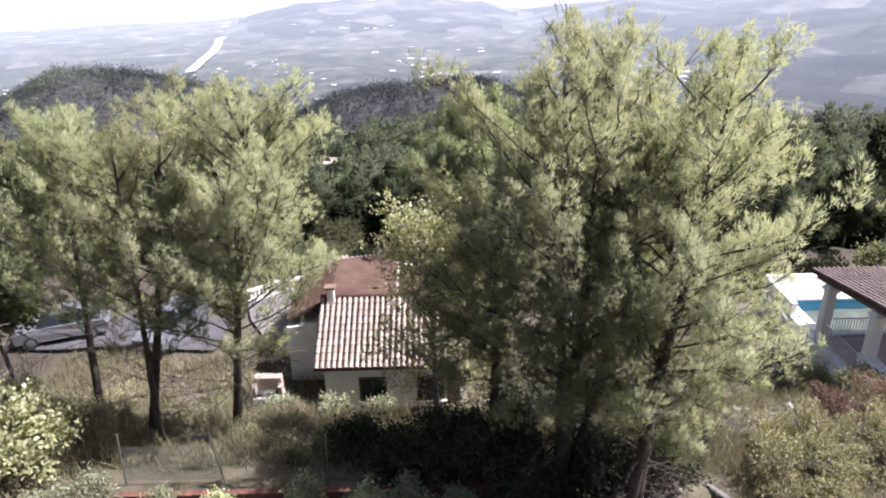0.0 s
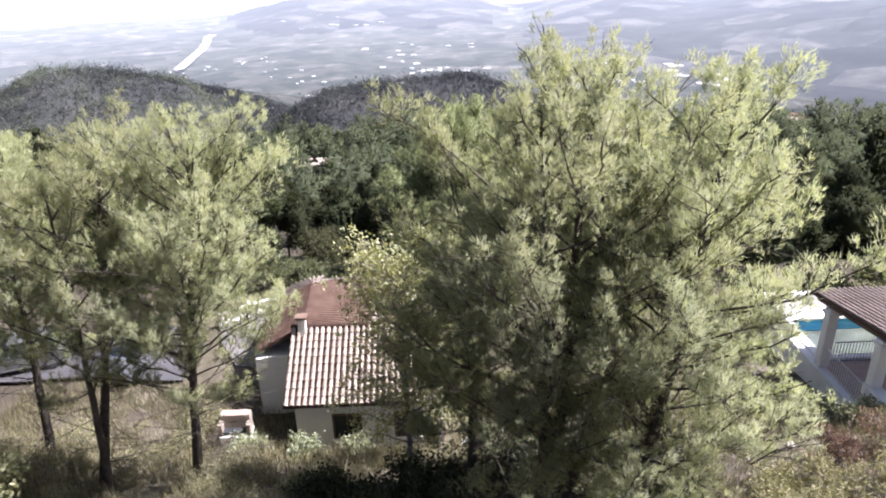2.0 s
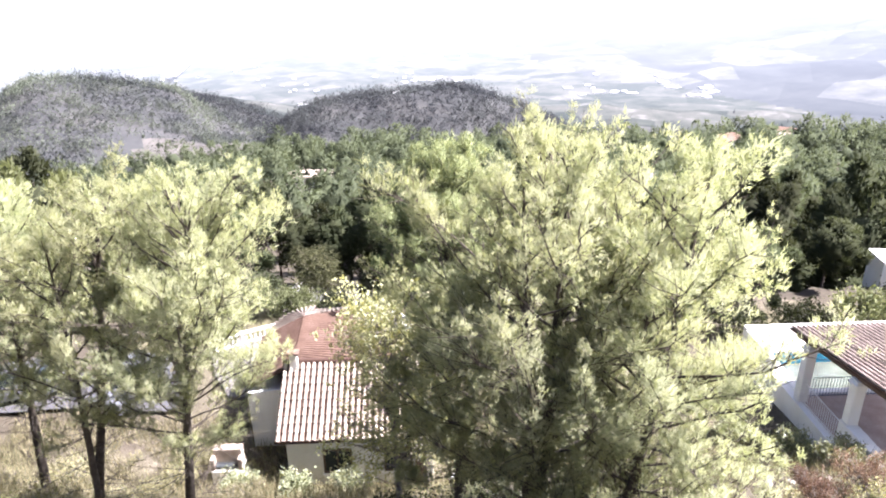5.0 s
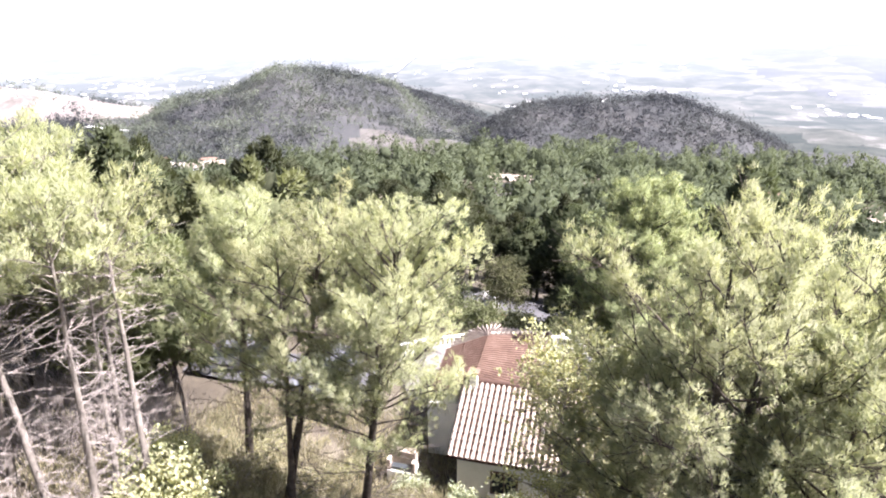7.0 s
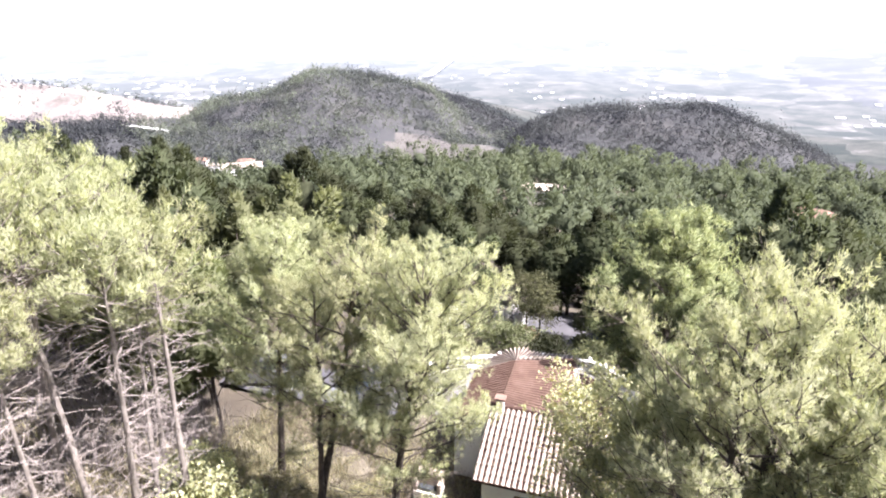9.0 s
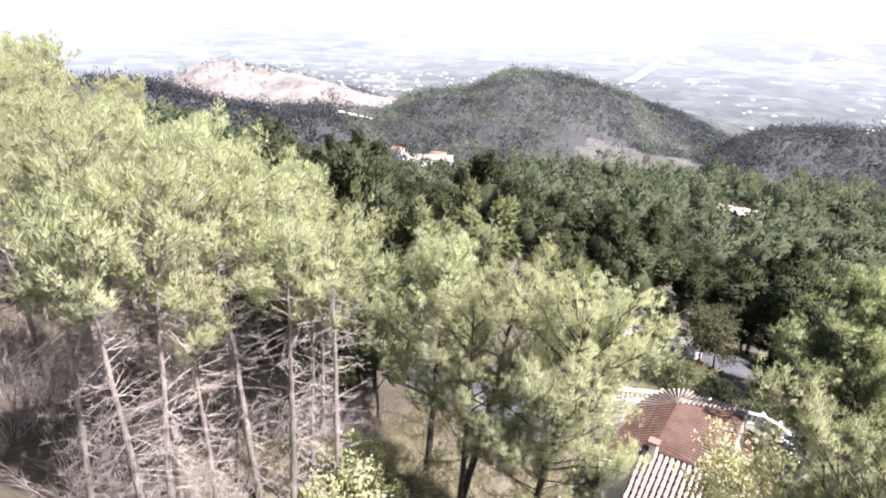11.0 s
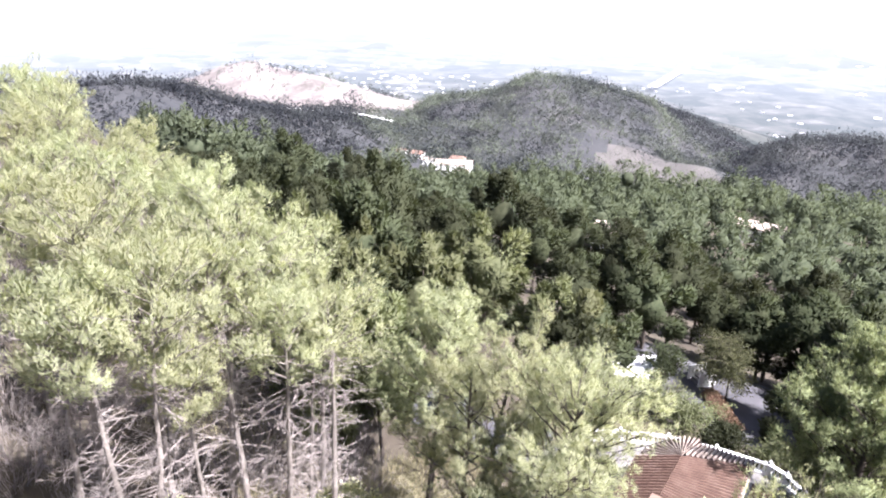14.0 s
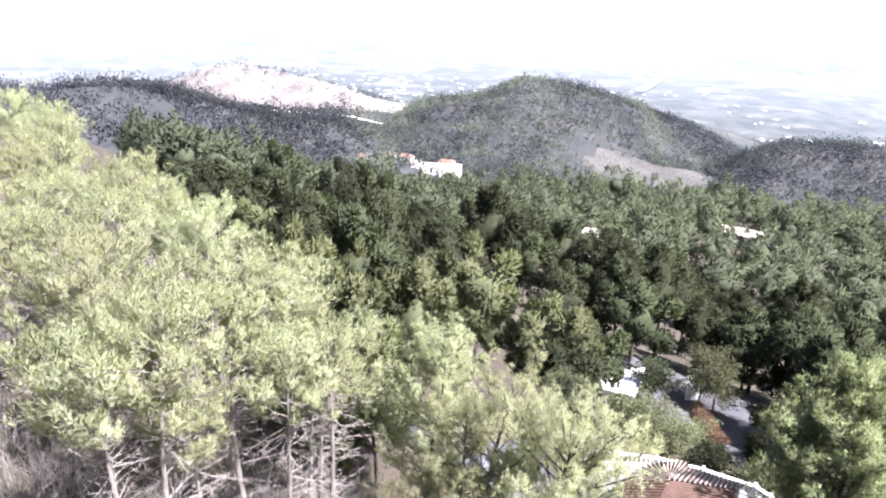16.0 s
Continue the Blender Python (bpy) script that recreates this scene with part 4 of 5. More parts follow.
def window(parent, x, y, z, w, h, face=(0, -1)):
    """A framed window in a wall that faces the way given; x, y, z: the middle of its foot."""
    ob = thing("window", "", "", (x, y, z), math.degrees(math.atan2(face[0], -face[1])))
    for key in ("label", "category"):
        if key in ob:
            del ob[key]
    ob.parent = parent
    f = bmesh.new()
    for x0, x1, z0, z1 in ((-w / 2, -w / 2 + 0.07, 0, h), (w / 2 - 0.07, w / 2, 0, h), (-w / 2 + 0.07, w / 2 - 0.07, 0, 0.07), (-w / 2 + 0.07, w / 2 - 0.07, h - 0.07, h), (-0.03, 0.03, 0.07, h - 0.07)):
        box(f, x0, x1, -0.05, 0.03, z0, z1)
    part("frame", f, M_WOOD, ob)
    part("pane", boxed(-w / 2 + 0.07, w / 2 - 0.07, -0.012, 0.008, 0.07, h - 0.07), M_GLASS, ob)
    part("sill", boxed(-w / 2 - 0.08, w / 2 + 0.08, -0.14, 0.02, -0.07, -0.002, 0.01), M_PLASTER, ob)
    return ob


# ---- the villa ----
villa = thing("villa", "white villa with curved clay roof tiles among pines", "house", (0, 0, 0))


def solid_wall(parent, outline, z0, z1, label=""):
    """A wall body on an outline, its top following z1 (one height a corner)."""
    bm = bmesh.new()
    lo = [bm.verts.new((x, y, z0)) for x, y in outline]
    up = [bm.verts.new((x, y, z)) for (x, y), z in zip(outline, z1)]
    n = len(outline)
    for k in range(n):
        bm.faces.new((lo[k], lo[(k + 1) % n], up[(k + 1) % n], up[k]))
    bm.faces.new(up)
    bm.faces.new(lo[::-1])
    bmesh.ops.recalc_face_normals(bm, faces=bm.faces)
    return part("wall", bm, M_PLASTER, parent, label)


solid_wall(villa, [(-4.5, 23.95), (1.0, 23.95), (1.0, 26.4), (-4.5, 26.4)], -17.6, [-14.52, -14.52, -13.2, -13.2])
solid_wall(villa, [(-6.4, 26.4), (-1.9, 26.4), (-2.1, 32.1), (-4.8, 33.4), (-6.2, 32.2)], -17.6, [-14.35, -13.92, -13.92, -14.9, -14.7])
front = tile_roof(villa, patch((-4.82, 26.42, -13.0), (1.28, 26.42, -13.0), (1.28, 23.55, -14.62), (-4.82, 23.55, -14.62)), 27, 10, tile_pale, M_TILE, True)
A, C = (-4.6, 30.4, -13.08), (-1.95, 32.3, -13.62)
tile_roof(villa, patch((-4.45, 26.5, -13.08), A, C, (-1.68, 26.5, -13.72)), 25, 8, tile_red, M_TILE_RED, False)
tile_roof(villa, patch(A, (-4.45, 26.5, -13.08), (-6.3, 26.5, -14.1), (-6.6, 30.6, -14.2)), 18, 6, tile_red, M_TILE_RED, False)
tile_roof(villa, patch(C, (-4.55, 30.45, -13.08), (-4.7, 34.1, -14.7), (-2.1, 34.3, -14.7)), 13, 8, tile_pale, M_TILE, False)


def cone_end(u, v):
    a = radians(182 - 92 * u)
    return Vector((-4.6 + 2.0 * v * math.cos(a), 30.42 + (3.5 * v if math.sin(a) > 0 else 1.0 * v) * math.sin(a), -13.08 - 1.35 * v))


tile_roof(villa, cone_end, 15, 7, tile_pale, M_TILE, False)
# ridge caps
for k in range(16):
    bm = bmesh.new()
    a, b = Vector((-4.82 + 6.1 * k / 16, 26.44, -12.94)), Vector((-4.82 + 6.1 * (k + 1.08) / 16, 26.44, -12.94))
    bar(bm, a, b, 0.10, 0.12, 8)
    # shadow line along the ridge, put into the colour of the caps
    part("ridge_cap", bm, M_TILE_SHADE, villa, "ridge tile coloured as a dark shadow line")
for k in range(14):
    bm = bmesh.new()
    a, b = Vector((-1.72, 26.5, -13.72)).lerp(Vector(C), k / 14), Vector((-1.72, 26.5, -13.72)).lerp(Vector(C), (k + 1.08) / 14)
    bar(bm, a, b, 0.09, 0.11, 8)
    part("eave_cap", bm, M_TILE, villa, "pale tile edge")
tile_roof(villa, patch((-1.55, 28.0, -14.2), (-1.75, 32.0, -14.2), (-0.3, 32.2, -14.8), (-0.1, 28.0, -14.8)), 16, 5, tile_red, M_TILE_RED, False)
solid_wall(villa, [(-1.85, 28.1), (-0.4, 28.1), (-0.5, 31.9), (-2.0, 31.9)], -17.6, [-14.5, -14.95, -14.95, -14.5])
ch = part("chimney", boxed(-4.5, -4.2, 26.1, 26.35, -13.3, -12.45, 0.02), M_PLASTER, villa, "white plastered chimney")
part("chimney_cap", boxed(-4.58, -4.12, 26.02, 26.43, -12.44, -12.36), M_TILE_RED, ch)
window(villa, -2.6, 23.94, -16.4, 1.1, 1.1)
window(villa, -0.3, 23.94, -16.4, 1.1, 1.1)
part("door", boxed(0.35, 0.9, 23.9, 23.95, -17.0, -15.1, 0.01), M_WOOD, villa, "dark wooden house door")

# ---- terrace and balustrade behind the villa ----
EDGE = [(-10.2, 33.8), (-8.9, 34.8), (-6.65, 35.9), (-4.27, 36.5), (-1.68, 36.85), (-0.8, 36.5), (0.2, 35.6), (1.0, 34.2)]
bm = bmesh.new()
ring = EDGE + [(1.0, 30.0), (-8.4, 30.0), (-9.6, 32.0)]
up = [bm.verts.new((x, y, -16.95)) for x, y in ring]
lo = [bm.verts.new((x, y, -21.5)) for x, y in ring]
bm.faces.new(up)
for k in range(len(ring)):
    bm.faces.new((up[k], lo[k], lo[(k + 1) % len(ring)], up[(k + 1) % len(ring)]))
bmesh.ops.recalc_face_normals(bm, faces=bm.faces)
tagged(part("terrace", bm, M_TERRACE), "pale paved terrace behind the villa", "terrace", kind="structure")


def turned(profile, sides=8):
    """A turned body from rows of (radius, height)."""
    bm = bmesh.new()
    rows = [[bm.verts.new((r * math.cos(2 * math.pi * k / sides), r * math.sin(2 * math.pi * k / sides), z)) for k in range(sides)] for r, z in profile]
    for a, b in zip(rows, rows[1:]):
        for k in range(sides):
            bm.faces.new((a[k], a[(k + 1) % sides], b[(k + 1) % sides], b[k]))
    bm.faces.new(rows[0][::-1])
    bm.faces.new(rows[-1])
    me = bpy.data.meshes.new("baluster")
    bm.to_mesh(me)
    bm.free()
    me.materials.append(M_PLASTER)
    return me


baluster = turned([(0.07, 0), (0.07, 0.06), (0.04, 0.1), (0.07, 0.18), (0.055, 0.30), (0.035, 0.38), (0.055, 0.43), (0.055, 0.465)], 7)
rail_thing = thing("balustrade", "white turned balustrade round the terrace edge", "balustrade", (0, 0, 0))
for a, b in zip(EDGE, EDGE[1:]):
    for name, z, w, h in (("top_rail", -16.33, 0.11, 0.08), ("foot_rail", -16.93, 0.12, 0.12)):
        bm = bmesh.new()
        va, vb = Vector((*a, z)), Vector((*b, z))
        n = (vb - va).cross(Vector((0, 0, 1))).normalized() * w
        u = Vector((0, 0, h))
        c = [bm.verts.new(p) for p in (va - n, va + n, vb + n, vb - n, va - n + u, va + n + u, vb + n + u, vb - n + u)]
        for q in ((0, 1, 2, 3), (7, 6, 5, 4), (0, 4, 5, 1), (1, 5, 6, 2), (2, 6, 7, 3), (3, 7, 4, 0)):
            bm.faces.new([c[k] for k in q])
        bmesh.ops.recalc_face_normals(bm, faces=bm.faces)
        part(name, bm, M_PLASTER, rail_thing)
    n = max(2, round(math.dist(a, b) / 0.24))
    for k in range(1, n):
        p = part("baluster", baluster, None, rail_thing)
        p.location = (a[0] + (b[0] - a[0]) * k / n, a[1] + (b[1] - a[1]) * k / n, -16.80)
    post = part("post", boxed(-0.13, 0.13, -0.13, 0.13, 0, 0.74, 0.02), M_PLASTER, rail_thing)
    post.location = (*b, -16.95)
    part("finial", turned([(0.05, 0), (0.09, 0.05), (0.10, 0.11), (0.04, 0.18)], 8), None, post).location = (0, 0, 0.74)

# ---- pool and its pavilion ----
pool = thing("swimming_pool", "blue swimming pool with white coping and parapet", "pool", (0, 0, 0))
bm = bmesh.new()
for x0, x1, y0, y1 in ((16.2, 16.8, 21.5, 31.5), (22.3, 26.0, 21.5, 31.5), (16.8, 22.3, 21.5, 27.0), (16.8, 22.3, 30.2, 31.5)):
    box(bm, x0, x1, y0, y1, -18.6, -15.6)
part("deck", bm, M_PLASTER, pool)
bm = bmesh.new()
for x0, x1, y0, y1 in ((16.55, 16.92, 26.75, 30.45), (22.2, 22.55, 26.75, 30.45), (16.92, 22.2, 26.75, 27.1), (16.92, 22.2, 30.1, 30.45)):
    box(bm, x0, x1, y0, y1, -15.64, -15.53, 0.015)
part("coping", bm, M_PLASTER, pool)
part("basin", boxed(16.79, 22.31, 26.99, 30.21, -17.2, -16.9), M_POOL, pool)
bm = bmesh.new()
for x0, x1, y0, y1 in ((16.805, 16.83, 27.005, 30.195), (22.27, 22.295, 27.005, 30.195), (16.83, 22.27, 27.005, 27.03), (16.83, 22.27, 30.17, 30.195)):
    box(bm, x0, x1, y0, y1, -16.9, -15.66)
part("lining", bm, M_POOL, pool)
bm = bmesh.new()
bm.faces.new([bm.verts.new(c) for c in ((16.83, 27.03, -15.74), (22.27, 27.03, -15.74), (22.27, 30.17, -15.74), (16.83, 30.17, -15.74))])
water = part("water", bm, M_WATER, pool, "clear blue water")
water.visible_shadow = False
part("parapet", boxed(16.2, 26, 31.2, 31.5, -15.6, -14.85, 0.02), M_PLASTER, pool)
part("parapet", boxed(16.2, 16.45, 28.6, 31.2, -15.6, -14.95, 0.02), M_PLASTER, pool)
part("parapet", boxed(16.2, 16.7, 21.5, 23.45, -15.6, -14.35, 0.02), M_PLASTER, pool)
part("floor", boxed(16.5, 25.9, 21.6, 26.7, -15.6, -15.575), M_TERRACOTTA, pool, "terracotta tiled pool terrace")

pavilion = thing("pool_pavilion", "open pool pavilion with tiled roof on white pillars", "pavilion", (0, 0, 0))
for x, y in ((16.45, 26.4), (16.45, 23.2), (21.4, 26.4), (21.4, 23.2)):
    c = part("pillar", boxed(x - 0.2, x + 0.2, y - 0.2, y + 0.2, -14.34 if (x, y) == (16.45, 23.2) else -15.57, -12.95 + (26.4 - y) * 0.155, 0.025), M_PLASTER, pavilion)
    part("capital", boxed(x - 0.27, x + 0.27, y - 0.27, y + 0.27, -13.2 + (26.4 - y) * 0.155, -13.08 + (26.4 - y) * 0.155, 0.015), M_PLASTER, c)
for x in (16.45, 21.4):
    bm = bmesh.new()
    c = [bm.verts.new(p) for p in ((x - 0.1, 21.6, -12.25), (x + 0.1, 21.6, -12.25), (x + 0.1, 27.4, -13.1), (x - 0.1, 27.4, -13.1), (x - 0.1, 21.6, -12.05), (x + 0.1, 21.6, -12.05), (x + 0.1, 27.4, -12.93), (x - 0.1, 27.4, -12.93))]
    for q in ((0, 1, 2, 3), (7, 6, 5, 4), (0, 4, 5, 1), (1, 5, 6, 2), (2, 6, 7, 3), (3, 7, 4, 0)):
        bm.faces.new([c[k] for k in q])
    bmesh.ops.recalc_face_normals(bm, faces=bm.faces)
    part("beam", bm, M_WOOD, pavilion)
for k in range(7):
    x = 17.1 + 0.62 * k
    bm = bmesh.new()
    bar(bm, (x, 21.5, -12.1), (x, 27.5, -12.99), 0.06, 0.06, 6)
    part("rafter", bm, M_WOOD, pavilion)
tile_roof(pavilion, patch((16.2, 21.4, -11.88), (21.9, 21.4, -11.88), (21.9, 27.7, -12.84), (16.2, 27.7, -12.84)), 27, 16, tile_pale, M_TILE_PINK, False)


def railing(label, a, b, z, tall, step, material, radius=0.012):
    """A metal railing from a to b: two rails, end posts, upright bars."""
    ob = thing("railing", label, "railing", (0, 0, 0))
    for h in (0.08, tall):
        part("rail", bar(bmesh.new(), (*a, z + h), (*b, z + h), radius * 1.7), material, ob)
    n = round(math.dist(a, b) / step)
    for k in range(n + 1):
        p = (a[0] + (b[0] - a[0]) * k / n, a[1] + (b[1] - a[1]) * k / n)
        part("bar", bar(bmesh.new(), (*p, z), (*p, z + tall), radius, sides=5), material, ob)
    return ob


M_WHITE_METAL = surface("white_painted_metal", [(0.2, (0.62, 0.6, 0.58)), (0.8, (0.8, 0.79, 0.77))], 4, 40, 0.5, 0.05)
M_BLUE_METAL = surface("blue_grey_metal", [(0.2, (0.05, 0.07, 0.11)), (0.8, (0.10, 0.13, 0.19))], 4, 40, 0.5, 0.05)
railing("blue-grey metal railing beside the pool", (16.95, 26.55), (21.2, 26.55), -15.575, 0.95, 0.13, M_BLUE_METAL)
railing("white metal railing between the pavilion pillars", (16.45, 23.45), (16.45, 26.15), -15.575, 0.9, 0.14, M_WHITE_METAL)
railing("white metal hand rail down to the garden", (15.6, 26.9), (15.9, 29.6), -16.3, 0.9, 0.9, M_WHITE_METAL)

arch = thing("garden_arch_house", "small white garden house with a wide round arch", "outbuilding", (30.1, 38.8, -18.3), -8)
bm = bmesh.new()
pts = [(-2.2, 0), (-1.3, 0)] + [(-1.3 * math.cos(a), 1.1 + 1.1 * math.sin(a)) for a in (math.pi * k / 10 for k in range(11))] + [(1.3, 0), (2.4, 0), (2.4, 2.9), (-2.2, 2.9)]
pts = [p for k, p in enumerate(pts) if k == 0 or math.dist(p, pts[k - 1]) > 1e-4]
fr = [bm.verts.new((x, 0, z)) for x, z in pts]
bk = [bm.verts.new((x, 0.35, z)) for x, z in pts]
bm.faces.new(fr)
bm.faces.new(bk[::-1])
for k in range(len(pts)):
    bm.faces.new((fr[k], bk[k], bk[(k + 1) % len(pts)], fr[(k + 1) % len(pts)]))
bmesh.ops.recalc_face_normals(bm, faces=bm.faces)
part("front", bm, M_PLASTER, arch)
part("side", boxed(-2.2, -1.9, 0.36, 1.9, 0, 2.9), M_PLASTER, arch)
part("side", boxed(2.1, 2.4, 0.36, 1.9, 0, 2.9), M_PLASTER, arch)
part("back", boxed(-1.89, 2.09, 1.6, 1.9, 0, 2.9), M_PLASTER, arch)
part("roof", boxed(-2.3, 2.5, -0.1, 2.0, 2.91, 3.05, 0.02), M_PLASTER, arch)
# ---- plants round the house ----
def leaf_soup(rng, p, d, n, length, width, spread=0.9):
    """Flat leaves: two triangles each, n at every place."""
    way = unit(np.repeat(d, n, 0) + rng.normal(0, spread, (len(p) * n, 3)))
    side = unit(np.cross(way, rng.normal(0, 1, way.shape)))
    root = np.repeat(p, n, 0) + rng.normal(0, length * 0.9, way.shape)
    l, w = length * rng.uniform(0.6, 1.2, (len(way), 1)), width * rng.uniform(0.7, 1.2, (len(way), 1))
    a, b, c, e = root, root + way * l * 0.5 + side * w, root + way * l, root + way * l * 0.5 - side * w
    return np.stack([a, b, c, a, c, e], 1).reshape(-1, 3)


def shrub(seed, place, wide, tall, material, label, leaf=(0.10, 0.03), stems=26, leaves=14, category="shrub", group="", droop=0.0, bark=None):
    """A shrub: a fan of branching stems, with leaves along their outer parts."""
    rng = np.random.RandomState(seed)
    wv, wf, p, d = [], [], [], []
    for k in range(stems):
        az, r = rng.uniform(0, 6.28), wide / 2 * math.sqrt(rng.uniform(0.02, 1))
        tip = np.array([r * math.cos(az), r * math.sin(az), tall * rng.uniform(0.6, 1.0) * (1 - 0.45 * (2 * r / wide) ** 2)])
        q = np.linspace(0, 1, 4)[:, None]
        path = tip * q + np.array([0, 0, 0.12 * tall]) * np.sin(q * 3.14) + rng.normal(0, 0.03 * wide, (4, 3)) * q
        tube(wv, wf, path, 0.014 * (1 - 0.75 * q[:, 0]) + 0.002, 3)
        for j in range(7):
            g = rng.uniform(0.4, 1.0)
            b = np.array([np.interp(g, q[:, 0], path[:, c]) for c in range(3)])
            out = unit(tip + rng.normal(0, 0.5, 3) * wide)
            e = b + out * wide * rng.uniform(0.06, 0.2) - np.array([0, 0, droop * rng.uniform(0, 1)])
            tube(wv, wf, [b, e], [0.006, 0.002], 3)
            p.append(b * 0.3 + e * 0.7)
            d.append(out - np.array([0, 0, droop]))
    ob = thing("shrub", label, category, place, 0, group)
    part("stem", raw_mesh("stem", wv, wf, bark or M_DRY_TWIG), None, ob)
    part("foliage", tri_soup("foliage", leaf_soup(rng, np.array(p), np.array(d), leaves, *leaf), material), None, ob)
    return ob


def broadleaf(seed, place, tall, wide, material, label, leaf=(0.11, 0.035), clear=0.25, count=420, per=9, droop=0.0, name="tree", bark=None):
    """A small broad-leaved tree: trunk, limbs that fork twice, loose leaves."""
    rng = np.random.RandomState(seed)
    wv, wf, p, d = [], [], [], []
    q = np.linspace(0, 1, 8)[:, None]
    trunk = np.array([0, 0, tall * 0.85]) * q + np.cumsum(rng.normal(0, 0.06, (8, 3)) * [1, 1, 0], 0) * q
    tube(wv, wf, trunk, 0.10 * (1 - 0.85 * q[:, 0]) + 0.012, 7)
    for k in range(count // 14):
        h = clear + (0.95 - clear) * rng.uniform(0, 1)
        base = np.array([np.interp(h, q[:, 0], trunk[:, c]) for c in range(3)])
        u = (h - clear) / (1 - clear)
        az = k * 2.4
        reach = wide / 2 * (0.45 + 0.6 * math.sin(3.14 * min(1, 0.25 + 0.7 * u))) * rng.uniform(0.6, 1.1)
        out = unit(np.array([math.cos(az), math.sin(az), 0.5 + 0.7 * u]))
        limb = base + out * reach * np.linspace(0, 1, 5)[:, None] + rng.normal(0, 0.05, (5, 3))
        tube(wv, wf, limb, np.linspace(0.03, 0.006, 5), 4)
        for j in range(14):
            b = limb[rng.randint(1, 5)]
            e = b + unit(out + rng.normal(0, 0.8, 3)) * rng.uniform(0.2, 0.7) * wide / 4 - np.array([0, 0, droop * rng.uniform(0.2, 1)])
            tube(wv, wf, [b, e], [0.008, 0.003], 3)
            p.append(e)
            d.append(out - np.array([0, 0, 2 * droop]))
    ob = thing(name, label, "tree", place)
    part("trunk", raw_mesh("trunk", wv, wf, bark or M_PALE_BARK, True), None, ob)
    part("crown", tri_soup("crown", leaf_soup(rng, np.array(p), np.array(d), per, *leaf), material), None, ob)
    return ob


broadleaf(5, on_ground(0.0, 18.8), 8.6, 4.2, M_LEAF, "light green broad-leaved tree before the villa", count=1000, per=12, clear=0.22)
broadleaf(6, on_ground(0.8, 21.2), 6.2, 3.0, M_LEAF, "small light green tree before the villa", count=380, per=11, clear=0.2)

shrub(101, on_ground(-11.7, 16.6), 3.4, 2.4, M_LEAF, "bright broad-leaved bush on the grass bank", (0.15, 0.06), 52, 18, group="bank bushes")
shrub(102, on_ground(-13.6, 18.4), 2.6, 2.0, M_LEAF, "bright broad-leaved bush on the grass bank", (0.15, 0.06), 40, 16, group="bank bushes")
for k, (x, y, w, t) in enumerate(((-10.0, 14.6, 1.3, 1.2), (-9.0, 14.9, 1.5, 1.4), (-7.2, 14.6, 0.9, 1.0), (-5.6, 14.5, 1.0, 0.9), (-3.4, 14.7, 1.2, 1.3), (-1.9, 14.5, 1.0, 1.2), (-0.7, 14.7, 1.1, 1.3), (0.6, 14.6, 0.8, 0.9))):
    shrub(110 + k, on_ground(x, y, 0.05), w, t, M_GREY_LEAF if k != 3 else M_LEAF, "grey-green leafy bush at the foot of a low wall", (0.11, 0.022), 22, 12, group="wall bushes")
for k, (x, y, w, t) in enumerate(((9.2, 15.6, 1.7, 1.1), (10.6, 15.2, 2.0, 1.4), (12.2, 15.8, 2.2, 1.5), (11.2, 17.0, 2.0, 1.3), (13.6, 16.8, 2.2, 1.5), (9.9, 17.2, 1.6, 1.0), (13.2, 14.6, 2.0, 1.4), (9.0, 14.4, 1.3, 0.8), (10.0, 13.8, 1.6, 1.1), (15.0, 15.8, 2.0, 1.5), (11.8, 13.6, 1.8, 1.2))):
    shrub(130 + k, on_ground(x, y, 0.05), w, t, M_SCRUB, "pale green dry scrub bush on the bank", (0.085, 0.018), 38, 14, group="scrub on the bank")
for k, (x, y, w, t) in enumerate(((12.4, 18.6, 2.0, 1.2), (14.2, 18.9, 2.2, 1.4), (15.6, 18.3, 1.8, 1.2))):
    shrub(150 + k, on_ground(x, y, 0.05), w, t, M_RUST, "rusty brown dry bush on the bank", (0.07, 0.014), 40, 18, group="rusty bushes")
for k, (x, y, w, t) in enumerate(((14.6, 23.4, 1.8, 1.6), (15.2, 21.6, 1.7, 1.3), (13.3, 25.6, 1.6, 1.1), (-2.2, 23.0, 1.3, 1.1), (-5.9, 22.6, 1.5, 1.0), (-3.9, 22.2, 1.4, 0.9), (12.6, 30.0, 2.4, 2.0), (14.0, 28.4, 2.0, 1.6), (2.6, 22.6, 1.8, 1.5))):
    shrub(160 + k, on_ground(x, y, 0.05), w, t, M_GREY_LEAF, "dark green garden shrub by the house", (0.10, 0.035), 30, 11, group="garden shrubs")
for k, (x, y, w, t) in enumerate(((-0.6, 15.9, 2.4, 1.7), (1.4, 15.8, 2.6, 1.9), (3.0, 16.4, 2.6, 2.1), (4.4, 15.6, 2.4, 1.9), (0.4, 16.8, 2.4, 1.6), (6.0, 15.2, 2.2, 1.6), (2.2, 14.5, 1.8, 1.0), (4.0, 14.4, 1.8, 1.1), (5.0, 16.2, 2.4, 1.6), (6.6, 16.4, 2.4, 1.8), (-1.2, 16.8, 1.8, 1.0), (1.2, 17.4, 2.0, 1.4), (2.8, 19.4, 3.0, 2.0), (4.8, 19.6, 3.0, 2.4), (6.8, 18.8, 3.0, 2.2), (-2.4, 17.8, 2.0, 1.1), (0.2, 18.4, 2.2, 1.3), (3.2, 17.6, 2.6, 1.7))):
    shrub(180 + k, on_ground(x, y, 0.05), w, t, M_NEEDLE_DARK, "dark evergreen undergrowth beneath the large pines", (0.12, 0.042), 34, 10, group="undergrowth")
